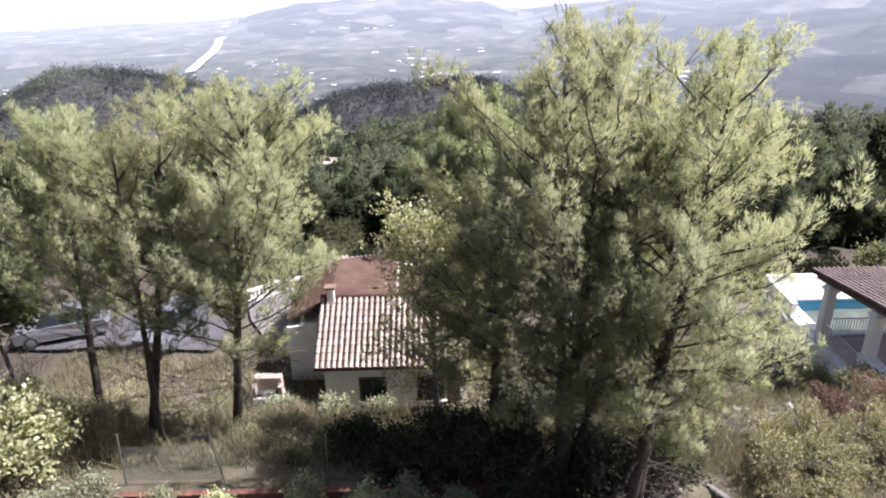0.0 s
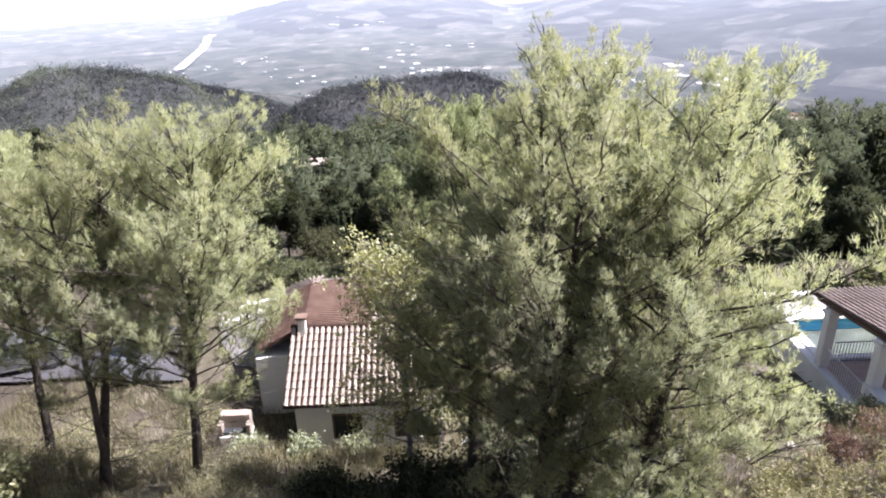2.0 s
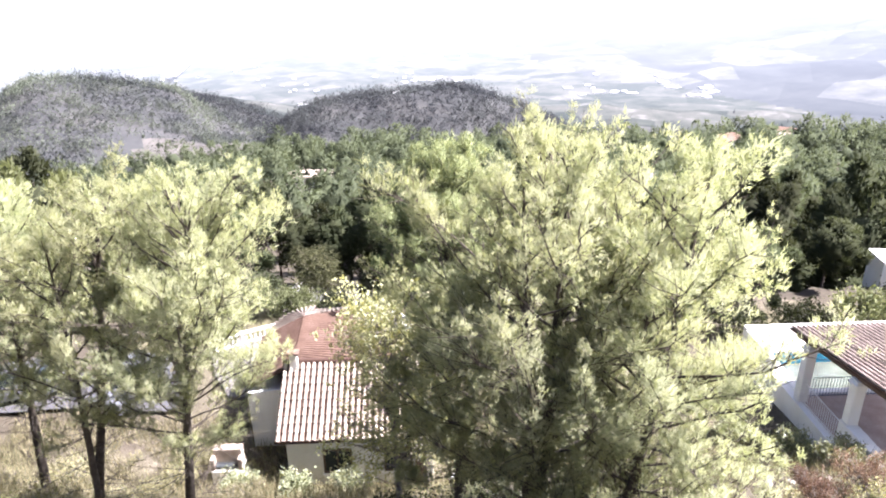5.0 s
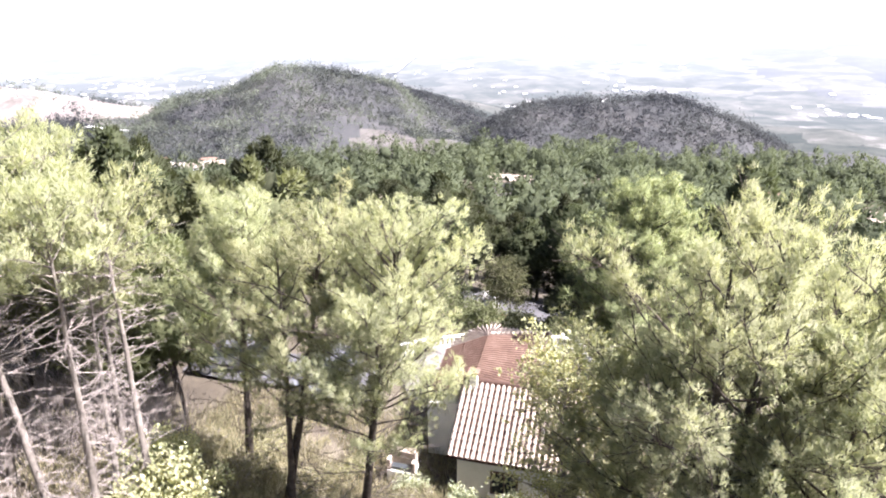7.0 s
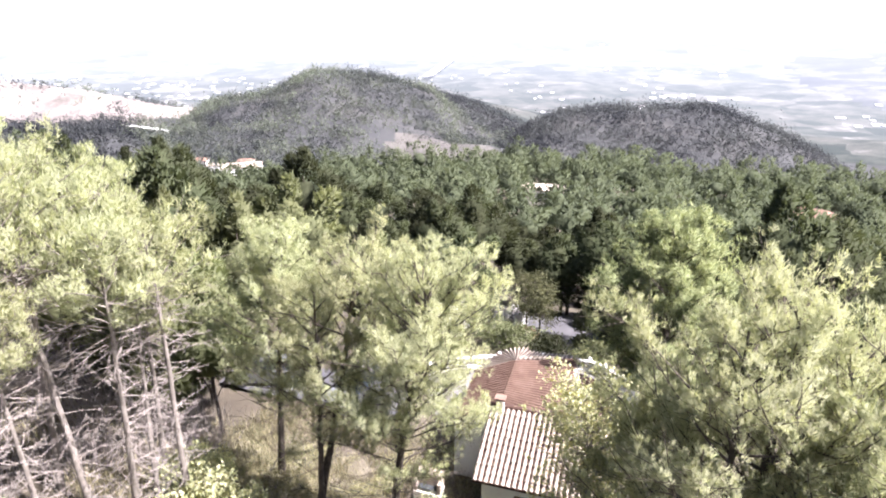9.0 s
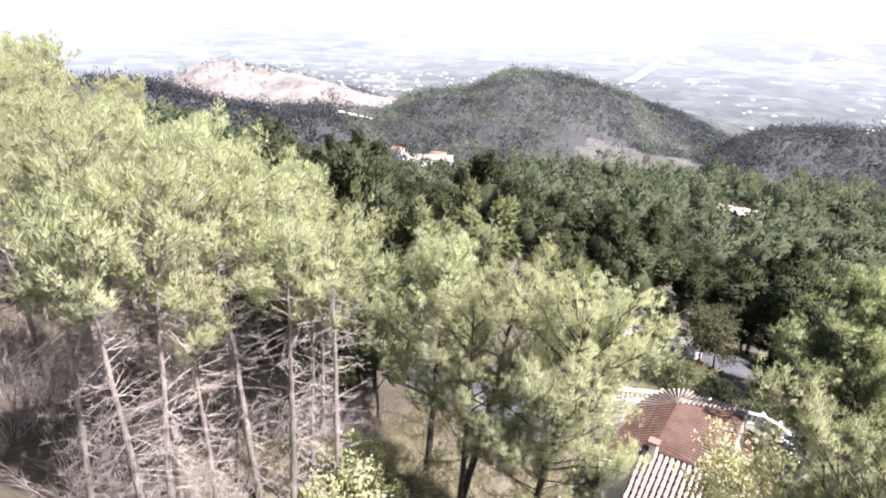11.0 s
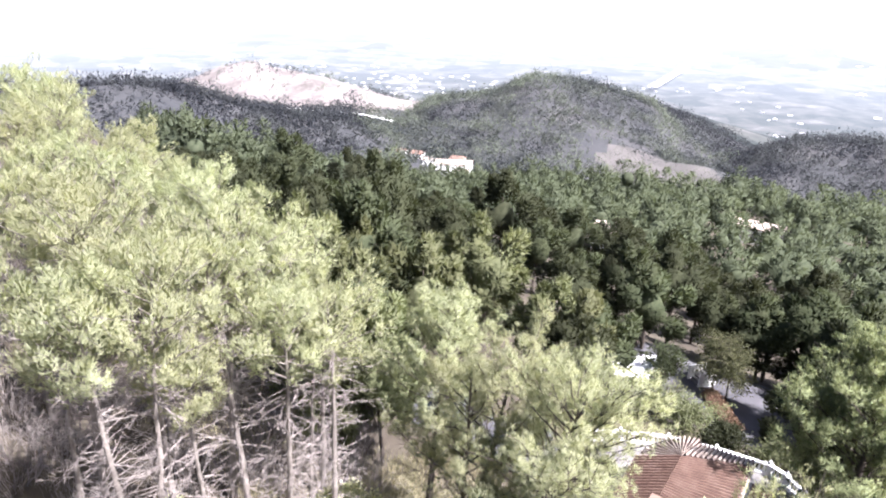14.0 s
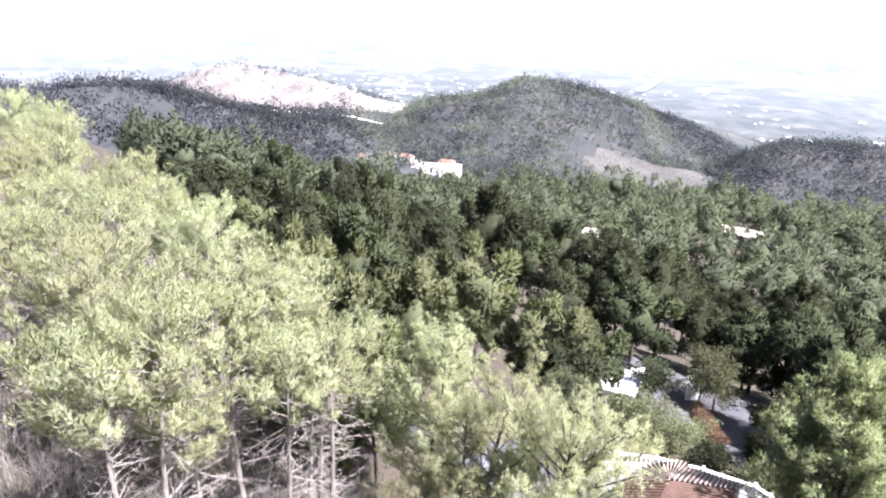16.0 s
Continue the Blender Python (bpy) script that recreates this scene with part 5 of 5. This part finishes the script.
for k, (x, y, w, t) in enumerate(((13.5, 34.5, 3.0, 2.0), (17.0, 34.2, 3.2, 2.2), (20.5, 33.6, 3.0, 2.0), (24.0, 34.4, 3.2, 2.2), (27.2, 35.6, 3.0, 2.0), (33.5, 34.5, 3.2, 2.2), (15.4, 40.4, 3.2, 2.4), (28.0, 43.0, 3.2, 2.4))):
    shrub(240 + k, on_ground(x, y, 0.05), w, t, M_NEEDLE_DARK if k % 3 else M_NEEDLE_MID, "dark evergreen garden shrub behind the pool", (0.18, 0.06), 40, 10, group="shrubs behind the pool")
rng = np.random.RandomState(31)
low = shrub(170, on_ground(-6.0, 19.0, 0.05), 1.5, 0.8, M_SCRUB, "low olive-green scrub in dry grass", (0.08, 0.018), 24, 9, group="low scrub")
for k in range(90):
    x, y = rng.uniform(-16, 9), rng.uniform(16.8, 26.5)
    if -5.5 < x < 1.8 and y > 22.8:
        continue
    s = rng.uniform(0.5, 1.25)
    copy_thing(low, Matrix.Translation(on_ground(x, y, 0.05)) @ Matrix.Rotation(rng.uniform(0, 6.28), 4, "Z") @ Matrix.Diagonal((s, s, s * rng.uniform(0.8, 1.2), 1)))


def dry_grass(n, x0, x1, y0, y1, seed, blade, name="dry_grass"):
    r = np.random.RandomState(seed)
    x, y = r.uniform(x0, x1, n), r.uniform(y0, y1, n)
    keep = ((y > np.where((x > -10) & (x < -2), 16.6, 15.5)) | (x > 3.8)) & (np.hypot(x - 6.6, y - 14.6) > 1.5) & (bump_at(x, y, 1.6, 13.6, 6.0, 3.4, 1) + 0.1 * rolling(x, y, 3, 71) < 0.42) & (rolling(x, y, 7, 41) + 0.35 * rolling(x, y, 2.1, 43) > -0.55) & ~((x > -4.9) & (x < 1.3) & (y > 23.6))
    x, y = x[keep], y[keep]
    p = np.stack([x, y, height(x, y)], -1)
    tri = tufts(r, p, np.tile([0, 0, 1.0], (len(p), 1)), *blade)
    return tagged(new(name, tri_soup(name, tri, M_DRY)), "dry straw-coloured grass with seed heads", "grass", kind="stuff")


dry_grass(15000, -17, 9, 14.2, 28.5, 51, (5, 0.6, 0.024, 0.35))
dry_grass(3500, 7.5, 17, 11.5, 26, 52, (5, 0.5, 0.022, 0.4))
dry_grass(3000, -22, -12, 8, 26, 53, (4, 0.5, 0.022, 0.4))

# yucca on the slope
yucca = thing("yucca", "spiky yucca rosette on the slope among pines", "plant", on_ground(-17.2, 13.55, 0.05))
bm = bmesh.new()
bar(bm, (0, 0, 0), (0.03, 0.02, 0.9), 0.10, 0.08, 8)
part("stem", bm, M_BARK, yucca)
rng = np.random.RandomState(9)
for k in range(44):
    az, el = k * 2.4, radians(-35 + 120 * (k / 44))
    w = np.array([math.cos(az) * math.cos(el), math.sin(az) * math.cos(el), math.sin(el)])
    side = unit(np.cross(w, [0, 0, 1.0]) + 1e-6)
    a = np.array([0.03, 0.02, 0.95])
    tip, m1 = a + w * 0.62 - [0, 0, 0.06], a + w * 0.3
    verts = [a - side * 0.018, a + side * 0.018, m1 + side * 0.03, m1 - side * 0.03, tip]
    part("leaf", raw_mesh("leaf", verts, [(0, 1, 2, 3), (3, 2, 4)], M_LEAF), None, yucca)

# ---- low wall, fence, rubble ----
wall = thing("garden_wall", "low dark red brick wall with brick cap", "wall", (0, 0, 0), kind="structure")
part("wall_body", boxed(-9.2, 3.7, 15.08, 15.26, -14.4, -13.06), M_BRICK, wall)
brick = bpy.data.meshes.new("brick")
bm = boxed(-0.115, 0.115, -0.10, 0.10, 0, 0.055, 0.006)
bm.to_mesh(brick)
bm.free()
brick.materials.append(M_BRICK)
rng = random.Random(4)
for k in range(53):
    b = part("brick", brick, None, wall)
    b.matrix_basis = Matrix.Translation((-9.07 + 0.241 * k, 15.17 + rng.uniform(-0.01, 0.01), -13.058)) @ Matrix.Rotation(rng.uniform(-0.03, 0.03), 4, "Z")

fence = thing("wire_fence", "sagging diamond wire fence on leaning metal posts", "fence", (0, 0, 0))
for (x, lean) in ((-8.6, 0.1), (-5.85, -0.2), (-3.0, 0.05)):
    z = float(height(x, 15.75))
    part("post", bar(bmesh.new(), (x, 15.75, z - 0.15), (x + lean, 15.72, z + 1.75), 0.025, sides=7), M_METAL, fence)
bm = bmesh.new()
zf = float(height(-7, 15.75))
n = 38
for k in range(-16, n):
    for s in (1, -1):
        x0, h0 = -8.55 + 0.072 * k, 0.12
        x1, h1 = x0 + 1.15, 1.28
        if s < 0:
            h0, h1 = h1, h0
        lo_, hi_ = max(x0, -8.55), min(x1, -5.95)
        if hi_ - lo_ < 0.05:
            continue
        f0, f1 = (lo_ - x0) / 1.15, (hi_ - x0) / 1.15
        bar(bm, (lo_, 15.74 + 0.004 * s, zf + h0 + (h1 - h0) * f0), (hi_, 15.74 + 0.004 * s, zf + h0 + (h1 - h0) * f1), 0.005, sides=3)
part("net", bm, M_METAL, fence)

rng = random.Random(12)
for k in range(70):
    bm = bmesh.new()
    bmesh.ops.create_icosphere(bm, subdivisions=1, radius=0.5)
    for q in bm.verts:
        q.co *= rng.uniform(0.65, 1.1)
    s = rng.uniform(0.14, 0.36)
    bm.transform(Matrix.Diagonal((s * 1.3, s, s * 0.75, 1)))
    a, r = rng.uniform(0, 6.28), math.sqrt(rng.uniform(0, 1))
    x, y = 6.1 + 1.0 * r * math.cos(a), 14.4 + 0.9 * r * math.sin(a)
    if k > 48:
        x, y = rng.uniform(7, 15), rng.uniform(17.5, 27)
    st = part("rock", bm, M_STONE)
    st.location = (x, y, float(height(x, y)) + (0.28 * (1 - r) if k <= 48 else 0) + s * 0.1)
    st.rotation_euler = (0, 0, rng.uniform(0, 6.28))
    tagged(st, "rough grey limestone rock on the dry bank", "rock", "loose rocks")
kerb = thing("kerb", "long pale concrete kerb on the bank", "kerb", (7.75, 14.75, float(height(7.75, 14.75))), -57)
part("kerb_stone", boxed(-1.3, 1.3, -0.09, 0.09, -0.15, 0.16, 0.02), M_TERRACE, kerb)

# ---- drive with parked cars, barbecue, chair ----
def ground_sheet(name, outline, lift, material, label, category):
    """A thin paved sheet that lies on the ground within an outline given as a box in plan."""
    x0, x1, y0, y1 = outline
    n = 16
    v, f = [], []
    for j in range(n + 1):
        for i in range(n + 1):
            x, y = x0 + (x1 - x0) * i / n, y0 + (y1 - y0) * j / n
            v.append((x, y, float(height(x, y)) + lift))
    for j in range(n):
        for i in range(n):
            k = j * (n + 1) + i
            f.append((k, k + 1, k + n + 2, k + n + 1))
    return tagged(new(name, raw_mesh(name, v, f, material, True)), label, category, kind="structure")


ground_sheet("pavement", (-20.5, -10.5, 29.0, 32.2), 0.22, M_PAVE, "grey concrete drive before the garden", "drive")


def car(place, turn, paint, label):
    """A parked car: shaped body, cabin with glass, wheels with tyres and rims, lamps."""
    ob = thing("car", label, "car", place, turn)
    prof = [(-2.05, 0.42), (-2.0, 0.72), (-1.55, 0.86), (-0.95, 0.92), (1.35, 0.95), (1.95, 0.88), (2.08, 0.6), (2.05, 0.35)]
    bm = bmesh.new()
    left = [bm.verts.new((x, -0.84 if 0.5 < z < 0.9 else -0.78, z)) for x, z in prof]
    right = [bm.verts.new((x, 0.84 if 0.5 < z < 0.9 else 0.78, z)) for x, z in prof]
    lo_l = [bm.verts.new((x, -0.8, 0.25)) for x in (2.0, -2.0)]
    lo_r = [bm.verts.new((x, 0.8, 0.25)) for x in (2.0, -2.0)]
    for k in range(len(prof) - 1):
        bm.faces.new((left[k], left[k + 1], right[k + 1], right[k]))
    bm.faces.new(left + lo_l)
    bm.faces.new((right + lo_r)[::-1])
    bm.faces.new((left[0], right[0], lo_r[1], lo_l[1]))
    bm.faces.new((left[-1], lo_l[0], lo_r[0], right[-1]))
    bmesh.ops.recalc_face_normals(bm, faces=bm.faces)
    part("body", bm, paint, ob)
    bm = bmesh.new()
    lo = [bm.verts.new(c) for c in ((-1.0, -0.74, 0.92), (1.75, -0.74, 0.94), (1.75, 0.74, 0.94), (-1.0, 0.74, 0.92))]
    up = [bm.verts.new(c) for c in ((-0.25, -0.58, 1.42), (1.25, -0.58, 1.42), (1.25, 0.58, 1.42), (-0.25, 0.58, 1.42))]
    for k in range(4):
        bm.faces.new((lo[k], lo[(k + 1) % 4], up[(k + 1) % 4], up[k]))
    bmesh.ops.recalc_face_normals(bm, faces=bm.faces)
    part("glass", bm, M_GLASS, ob)
    part("roof", boxed(-0.3, 1.3, -0.6, 0.6, 1.415, 1.46, 0.02), paint, ob)
    for x in (-1.3, 1.3):
        for y in (-0.8, 0.8):
            w = part("wheel", bar(bmesh.new(), (x, y - 0.1, 0.31), (x, y + 0.1, 0.31), 0.31, sides=16), M_DARK, ob)
            part("rim", bar(bmesh.new(), (x, y - 0.115, 0.31), (x, y + 0.115, 0.31), 0.19, sides=12), M_METAL, w)
    for y in (-0.6, 0.6):
        part("headlight", boxed(-2.06, -1.97, y - 0.16, y + 0.16, 0.6, 0.72, 0.02), M_METAL, ob)
    return ob


M_SILVER = surface("silver_car_paint", [(0.2, (0.20, 0.20, 0.215)), (0.8, (0.27, 0.27, 0.285))], 1, 30, 0.3, 0.0, 0.5)
M_WHITE_CAR = surface("white_car_paint", [(0.2, (0.72, 0.72, 0.72)), (0.8, (0.78, 0.78, 0.78))], 1, 30, 0.3, 0.0)
car((-12.9, 30.4, float(height(-12.9, 30.4)) + 0.22), 75, M_SILVER, "silver parked car on the concrete drive")
car((-18.2, 30.3, float(height(-18.2, 30.3)) + 0.22), 20, M_SILVER, "grey parked car on the concrete drive")

bbq = thing("barbecue", "pinkish garden barbecue on a white plastered base", "barbecue", (-6.9, 24.4, float(height(-6.9, 24.4)) - 0.05))
part("base", boxed(-0.6, 0.6, -0.35, 0.35, 0, 0.75, 0.02), M_PLASTER, bbq)
part("hood", boxed(-0.55, 0.55, -0.02, 0.34, 0.75, 1.5, 0.02), M_TILE, bbq)
part("side", boxed(-0.6, -0.45, -0.33, 0, 0.75, 1.25, 0.01), M_TILE, bbq)
part("side", boxed(0.45, 0.6, -0.33, 0, 0.75, 1.25, 0.01), M_TILE, bbq)
part("grill", boxed(-0.44, 0.44, -0.3, -0.03, 0.9, 0.92), M_DARK, bbq)

chair = thing("garden_chair", "white plastic garden chair beside the villa", "chair", (1.9, 23.4, float(height(1.9, 23.4))), 200)
part("seat", boxed(-0.24, 0.24, -0.24, 0.24, 0.40, 0.44, 0.015), M_WHITE_METAL, chair)
part("backrest", boxed(-0.24, 0.24, 0.22, 0.27, 0.44, 0.95, 0.015), M_WHITE_METAL, chair)
for x in (-0.21, 0.21):
    for y in (-0.21, 0.21):
        part("leg", bar(bmesh.new(), (x, y, 0), (x * 0.95, y * 0.95, 0.41), 0.022), M_WHITE_METAL, chair)
# ---- the court below the terrace ----
ground_sheet("drive", (-6.6, 1.2, 43.2, 56.8), 0.22, M_PAVE, "grey paved drive below the terrace", "drive")
ground_sheet("court", (-19.5, -1.6, 57.0, 72.5), 0.25, M_PAVE, "grey gravel court below the terrace", "court")
for k, (x, y, t, w) in enumerate(((-10.7, 66.0, 7.0, 4.4), (-9.2, 65.2, 6.2, 4.0))):
    broadleaf(200 + k, on_ground(x, y), t, w, M_NEEDLE_OLIVE, "drooping dark green pepper tree by the court", leaf=(0.34, 0.05), clear=0.4, count=420, per=7, droop=0.5, bark=M_BARK)
broadleaf(203, on_ground(-14.4, 61.4), 5.4, 3.6, M_NEEDLE_DARK, "dense dark evergreen tree by the court", leaf=(0.22, 0.07), clear=0.35, count=520, per=9, bark=M_BARK)
broadleaf(204, on_ground(-11.8, 52.8), 4.6, 4.4, M_NEEDLE_MID, "grey-green olive tree below the terrace", leaf=(0.22, 0.045), clear=0.25, count=480, per=8, droop=0.2, bark=M_BARK)
broadleaf(205, on_ground(-8.2, 50.2), 4.0, 4.8, M_NEEDLE_MID, "grey-green olive tree below the terrace", leaf=(0.20, 0.045), clear=0.2, count=480, per=8, bark=M_BARK)
for k in range(5):
    x, y = -10.2 + 0.68 * k, 64.2 - 1.0 * k
    shrub(210 + k, on_ground(x, y, 0.05), 1.7, 1.3, M_RUST, "clipped reddish hedge along the court", (0.14, 0.05), 46, 14, group="hedge by the court")
for k, (x, y, w, t) in enumerate(((-13.4, 49.6, 3.0, 1.8), (-10.4, 47.8, 3.2, 1.6), (-8.2, 47.4, 3.0, 1.7), (-15.5, 53.5, 2.6, 1.6), (1.6, 46.2, 3, 1.8), (2.4, 49.0, 3, 1.8), (-12.0, 37.6, 3.2, 2.2), (-9.4, 38.4, 3.4, 2.4), (-6.8, 38.8, 3.0, 1.6), (-4.2, 38.6, 2.4, 1.0), (-1.6, 38.6, 2.4, 0.9), (-11.0, 41.4, 3.4, 2.4), (-8.6, 41.6, 3.2, 2.0), (-13.4, 44.6, 3.2, 2.2), (-14.2, 40.2, 3.0, 2.2))):
    shrub(220 + k, on_ground(x, y, 0.05), w, t, M_NEEDLE_OLIVE if k % 3 else M_NEEDLE_DARK, "green shrub on the bank below the terrace", (0.16, 0.05), 46, 12, group="bank shrubs")

low_house = thing("low_house", "small white house with flat roof beside the court", "house", (-17.6, 60.2, float(height(-17.6, 60.2))), 12)
part("wall", boxed(-2.6, 2.2, -2.0, 2.0, -0.6, 2.2), M_PLASTER, low_house)
part("roof", boxed(-2.8, 2.4, -2.2, 2.2, 2.21, 2.4, 0.02), M_PLASTER, low_house)
part("door", boxed(0.2, 1.1, -2.05, -2.005, 0, 2.0, 0.01), M_WOOD, low_house)
car((-17.0, 64.8, float(height(-17.0, 64.8)) + 0.25), 40, M_WHITE_CAR, "white parked car on the gravel court")
steps = thing("garden_steps", "white plastered garden steps with side walls", "steps", (-12.6, 66.4, float(height(-12.6, 66.4)) + 0.2), -35)
for k in range(6):
    part("step", boxed(-0.7, 0.7, 0.3 * k, 0.3 * k + 0.3, -0.4, 0.17 * (k + 1), 0.01), M_TERRACE, steps)
for x in (-0.9, 0.72):
    part("side_wall", boxed(x, x + 0.18, -0.1, 1.9, -0.4, 1.5, 0.02), M_PLASTER, steps)


# ---- houses further off ----
def far_house(place, turn, w, d, tall, roof, label, wins=3, storeys=1, name="house"):
    """A house seen from afar: walls, a flat or hipped roof, windows row by row, a door."""
    ob = thing(name, label, "house", place, turn)
    part("wall", boxed(-w / 2, w / 2, -d / 2, d / 2, -3.0, tall), M_PLASTER, ob)
    if roof == "flat":
        part("roof", boxed(-w / 2 - 0.25, w / 2 + 0.25, -d / 2 - 0.25, d / 2 + 0.25, tall + 0.004, tall + 0.35, 0.03), M_TILE, ob)
    else:
        bm = bmesh.new()
        e = 0.4
        lo = [bm.verts.new(c) for c in ((-w / 2 - e, -d / 2 - e, tall), (w / 2 + e, -d / 2 - e, tall), (w / 2 + e, d / 2 + e, tall), (-w / 2 - e, d / 2 + e, tall))]
        r = [bm.verts.new(c) for c in ((-w / 2 + d / 3, 0, tall + d * 0.22), (w / 2 - d / 3, 0, tall + d * 0.22))]
        for q in ((lo[0], lo[1], r[1], r[0]), (lo[1], lo[2], r[1]), (lo[2], lo[3], r[0], r[1]), (lo[3], lo[0], r[0])):
            bm.faces.new(q)
        bm.faces.new(lo[::-1])
        bmesh.ops.recalc_face_normals(bm, faces=bm.faces)
        part("roof", bm, M_TILE_RED, ob)
    for s in range(storeys):
        for k in range(wins):
            x = -w / 2 + w * (k + 0.5) / wins
            z = tall * (s + 0.35) / storeys
            part("window", boxed(x - 0.6, x + 0.6, -d / 2 - 0.06, -d / 2 - 0.004, z, z + 1.4, 0.01), M_GLASS, ob)
    part("door", boxed(w / 2 - 1.6, w / 2 - 0.6, -d / 2 - 0.08, -d / 2 - 0.004, 0, 2.1, 0.01), M_WOOD, ob)
    return ob


def stand(x, y, z=None):
    return (x, y, float(height(x, y)) if z is None else z)


far_house((-31.4, 192, -57.6), 4, 12.5, 6.5, 3.2, "flat", "long white house with flat roof in the pines", 5)
far_house((-52.0, 142.5, -49.2), 10, 7.5, 6.0, 3.3, "flat", "white house with roof terrace in the pines", 3)
far_house((-55.5, 147.0, -49.5), 10, 4.5, 4.0, 2.6, "flat", "low white annex with flat roof", 2)
far_house((36, 178, -55.5), -12, 8.5, 7, 5.0, "hip", "pinkish house with red tiled roof in the wood", 3, 2)
far_house((60, 172, -56.5), -20, 9, 7, 4.6, "flat", "white house with flat roof in the wood", 3)
far_house(stand(-258, 378), 30, 25, 14, 8.0, "flat", "large white two-storey house across the slope", 7, 2)
far_house(stand(-246, 370), 30, 9, 9, 5.5, "flat", "lower white wing of the large house", 3, 1)
far_house(stand(-292, 432), 25, 12, 9, 5.0, "hip", "white house with tiled roof across the slope", 3)
far_house(stand(-325, 424), 20, 11, 8, 4.2, "hip", "white house with red roof among trees", 4, 2)
far_house(stand(-344, 428), 20, 9, 8, 5.0, "hip", "white house with red roof among trees", 3)
far_house(stand(-300, 405), 35, 8, 7, 4.5, "flat", "small white house among trees", 2)
far_house(stand(-330, 380), 35, 9, 7, 4.5, "hip", "small white house among trees", 2)
rng = np.random.RandomState(77)
for k, (x, y) in enumerate(((130, 262), (150, 285), (118, 300), (190, 330), (170, 372), (215, 360), (240, 330), (205, 420), (150, 420), (260, 400), (118, 232), (95, 215))):
    far_house((x, y, float(height(x, y)) + 2.8), rng.uniform(-30, 30), rng.uniform(8, 13), rng.uniform(6, 8), rng.uniform(3.5, 6), ("flat", "hip")[k % 2], ("white village house with flat roof among trees", "white village house with red roof among trees")[k % 2], 3, 1)

# ---- valley: road, viaduct, town, orchards ----
def far_z(x, y):
    return float(far_height(np.array([x], float), np.array([y], float))[0])


def ribbon(name, pts, w, lift, material, label, z_of):
    """A road that follows the land through the points given."""
    v, f = [], []
    for k, (x, y) in enumerate(pts):
        a = Vector(pts[min(k + 1, len(pts) - 1)]) - Vector(pts[max(k - 1, 0)])
        n = Vector((a.y, -a.x)).normalized() * w / 2
        for s in (-1, 1):
            v.append((x + s * n.x, y + s * n.y, z_of(x, y) + lift))
    for k in range(len(pts) - 1):
        f.append((2 * k, 2 * k + 1, 2 * k + 3, 2 * k + 2))
    return tagged(new(name, raw_mesh(name, v, f, material)), label, "road", kind="structure")


# pale road surface; the haze before it is put in as emission
M_PALE_ROAD = haze_glow_material("hazed_pale_road", [(0.3, (0.55, 0.54, 0.52)), (0.7, (0.7, 0.69, 0.67))], 0.05, (0.05, 0.16), (0.9, 0.93, 1.0))


def polar(d, az):
    return (d * math.sin(radians(az)), d * math.cos(radians(az)))


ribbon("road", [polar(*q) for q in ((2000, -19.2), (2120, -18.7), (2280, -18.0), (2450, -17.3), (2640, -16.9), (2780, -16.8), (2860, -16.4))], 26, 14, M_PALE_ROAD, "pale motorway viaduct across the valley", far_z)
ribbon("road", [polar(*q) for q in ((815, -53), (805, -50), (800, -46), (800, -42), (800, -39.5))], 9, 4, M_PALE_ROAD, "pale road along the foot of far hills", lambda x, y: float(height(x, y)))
# light walls that glow a little: the emission is haze
M_TOWN = haze_glow_material("hazed_town_walls", [(0.3, (0.28, 0.27, 0.26)), (0.7, (0.5, 0.49, 0.47))], 0.05, (0.04, 0.11), (0.9, 0.93, 1.0))


def town(n, d0, d1, a0, a1, seed, size=(5, 13), label="white buildings of a far town on the plain"):
    r = np.random.RandomState(seed)
    bm = bmesh.new()
    centres = [(r.uniform(d0, d1), r.uniform(a0, a1)) for _ in range(max(2, n // 12))]
    for k in range(n):
        c = centres[r.randint(len(centres))]
        x, y = polar(c[0] + r.normal(0, 90), c[1] + r.normal(0, 2.2))
        w, dd, h = r.uniform(*size), r.uniform(*size), r.uniform(1, 3.5)
        z = far_z(x, y)
        box(bm, x - w / 2, x + w / 2, y - dd / 2, y + dd / 2, z - 3, z + h)
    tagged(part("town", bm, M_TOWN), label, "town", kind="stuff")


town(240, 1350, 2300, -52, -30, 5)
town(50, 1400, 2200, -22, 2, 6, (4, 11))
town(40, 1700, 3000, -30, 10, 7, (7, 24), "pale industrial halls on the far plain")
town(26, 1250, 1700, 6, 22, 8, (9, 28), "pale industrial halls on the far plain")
# orchard terraces at the foot of the hill
rows = []
for i in range(14):
    for j in range(26):
        x, y = -252 + 4.6 * j + 1.2 * i, 574 + 4.6 * i
        rows.append((x, y, float(height(x, y))))
clump_wood("orchard", np.array(rows), np.full(len(rows), 2.8), 5, 3, (1, 0.9, 0.5), M_FAR_LEAF, "rows of small orchard trees on pale terraces", 9)
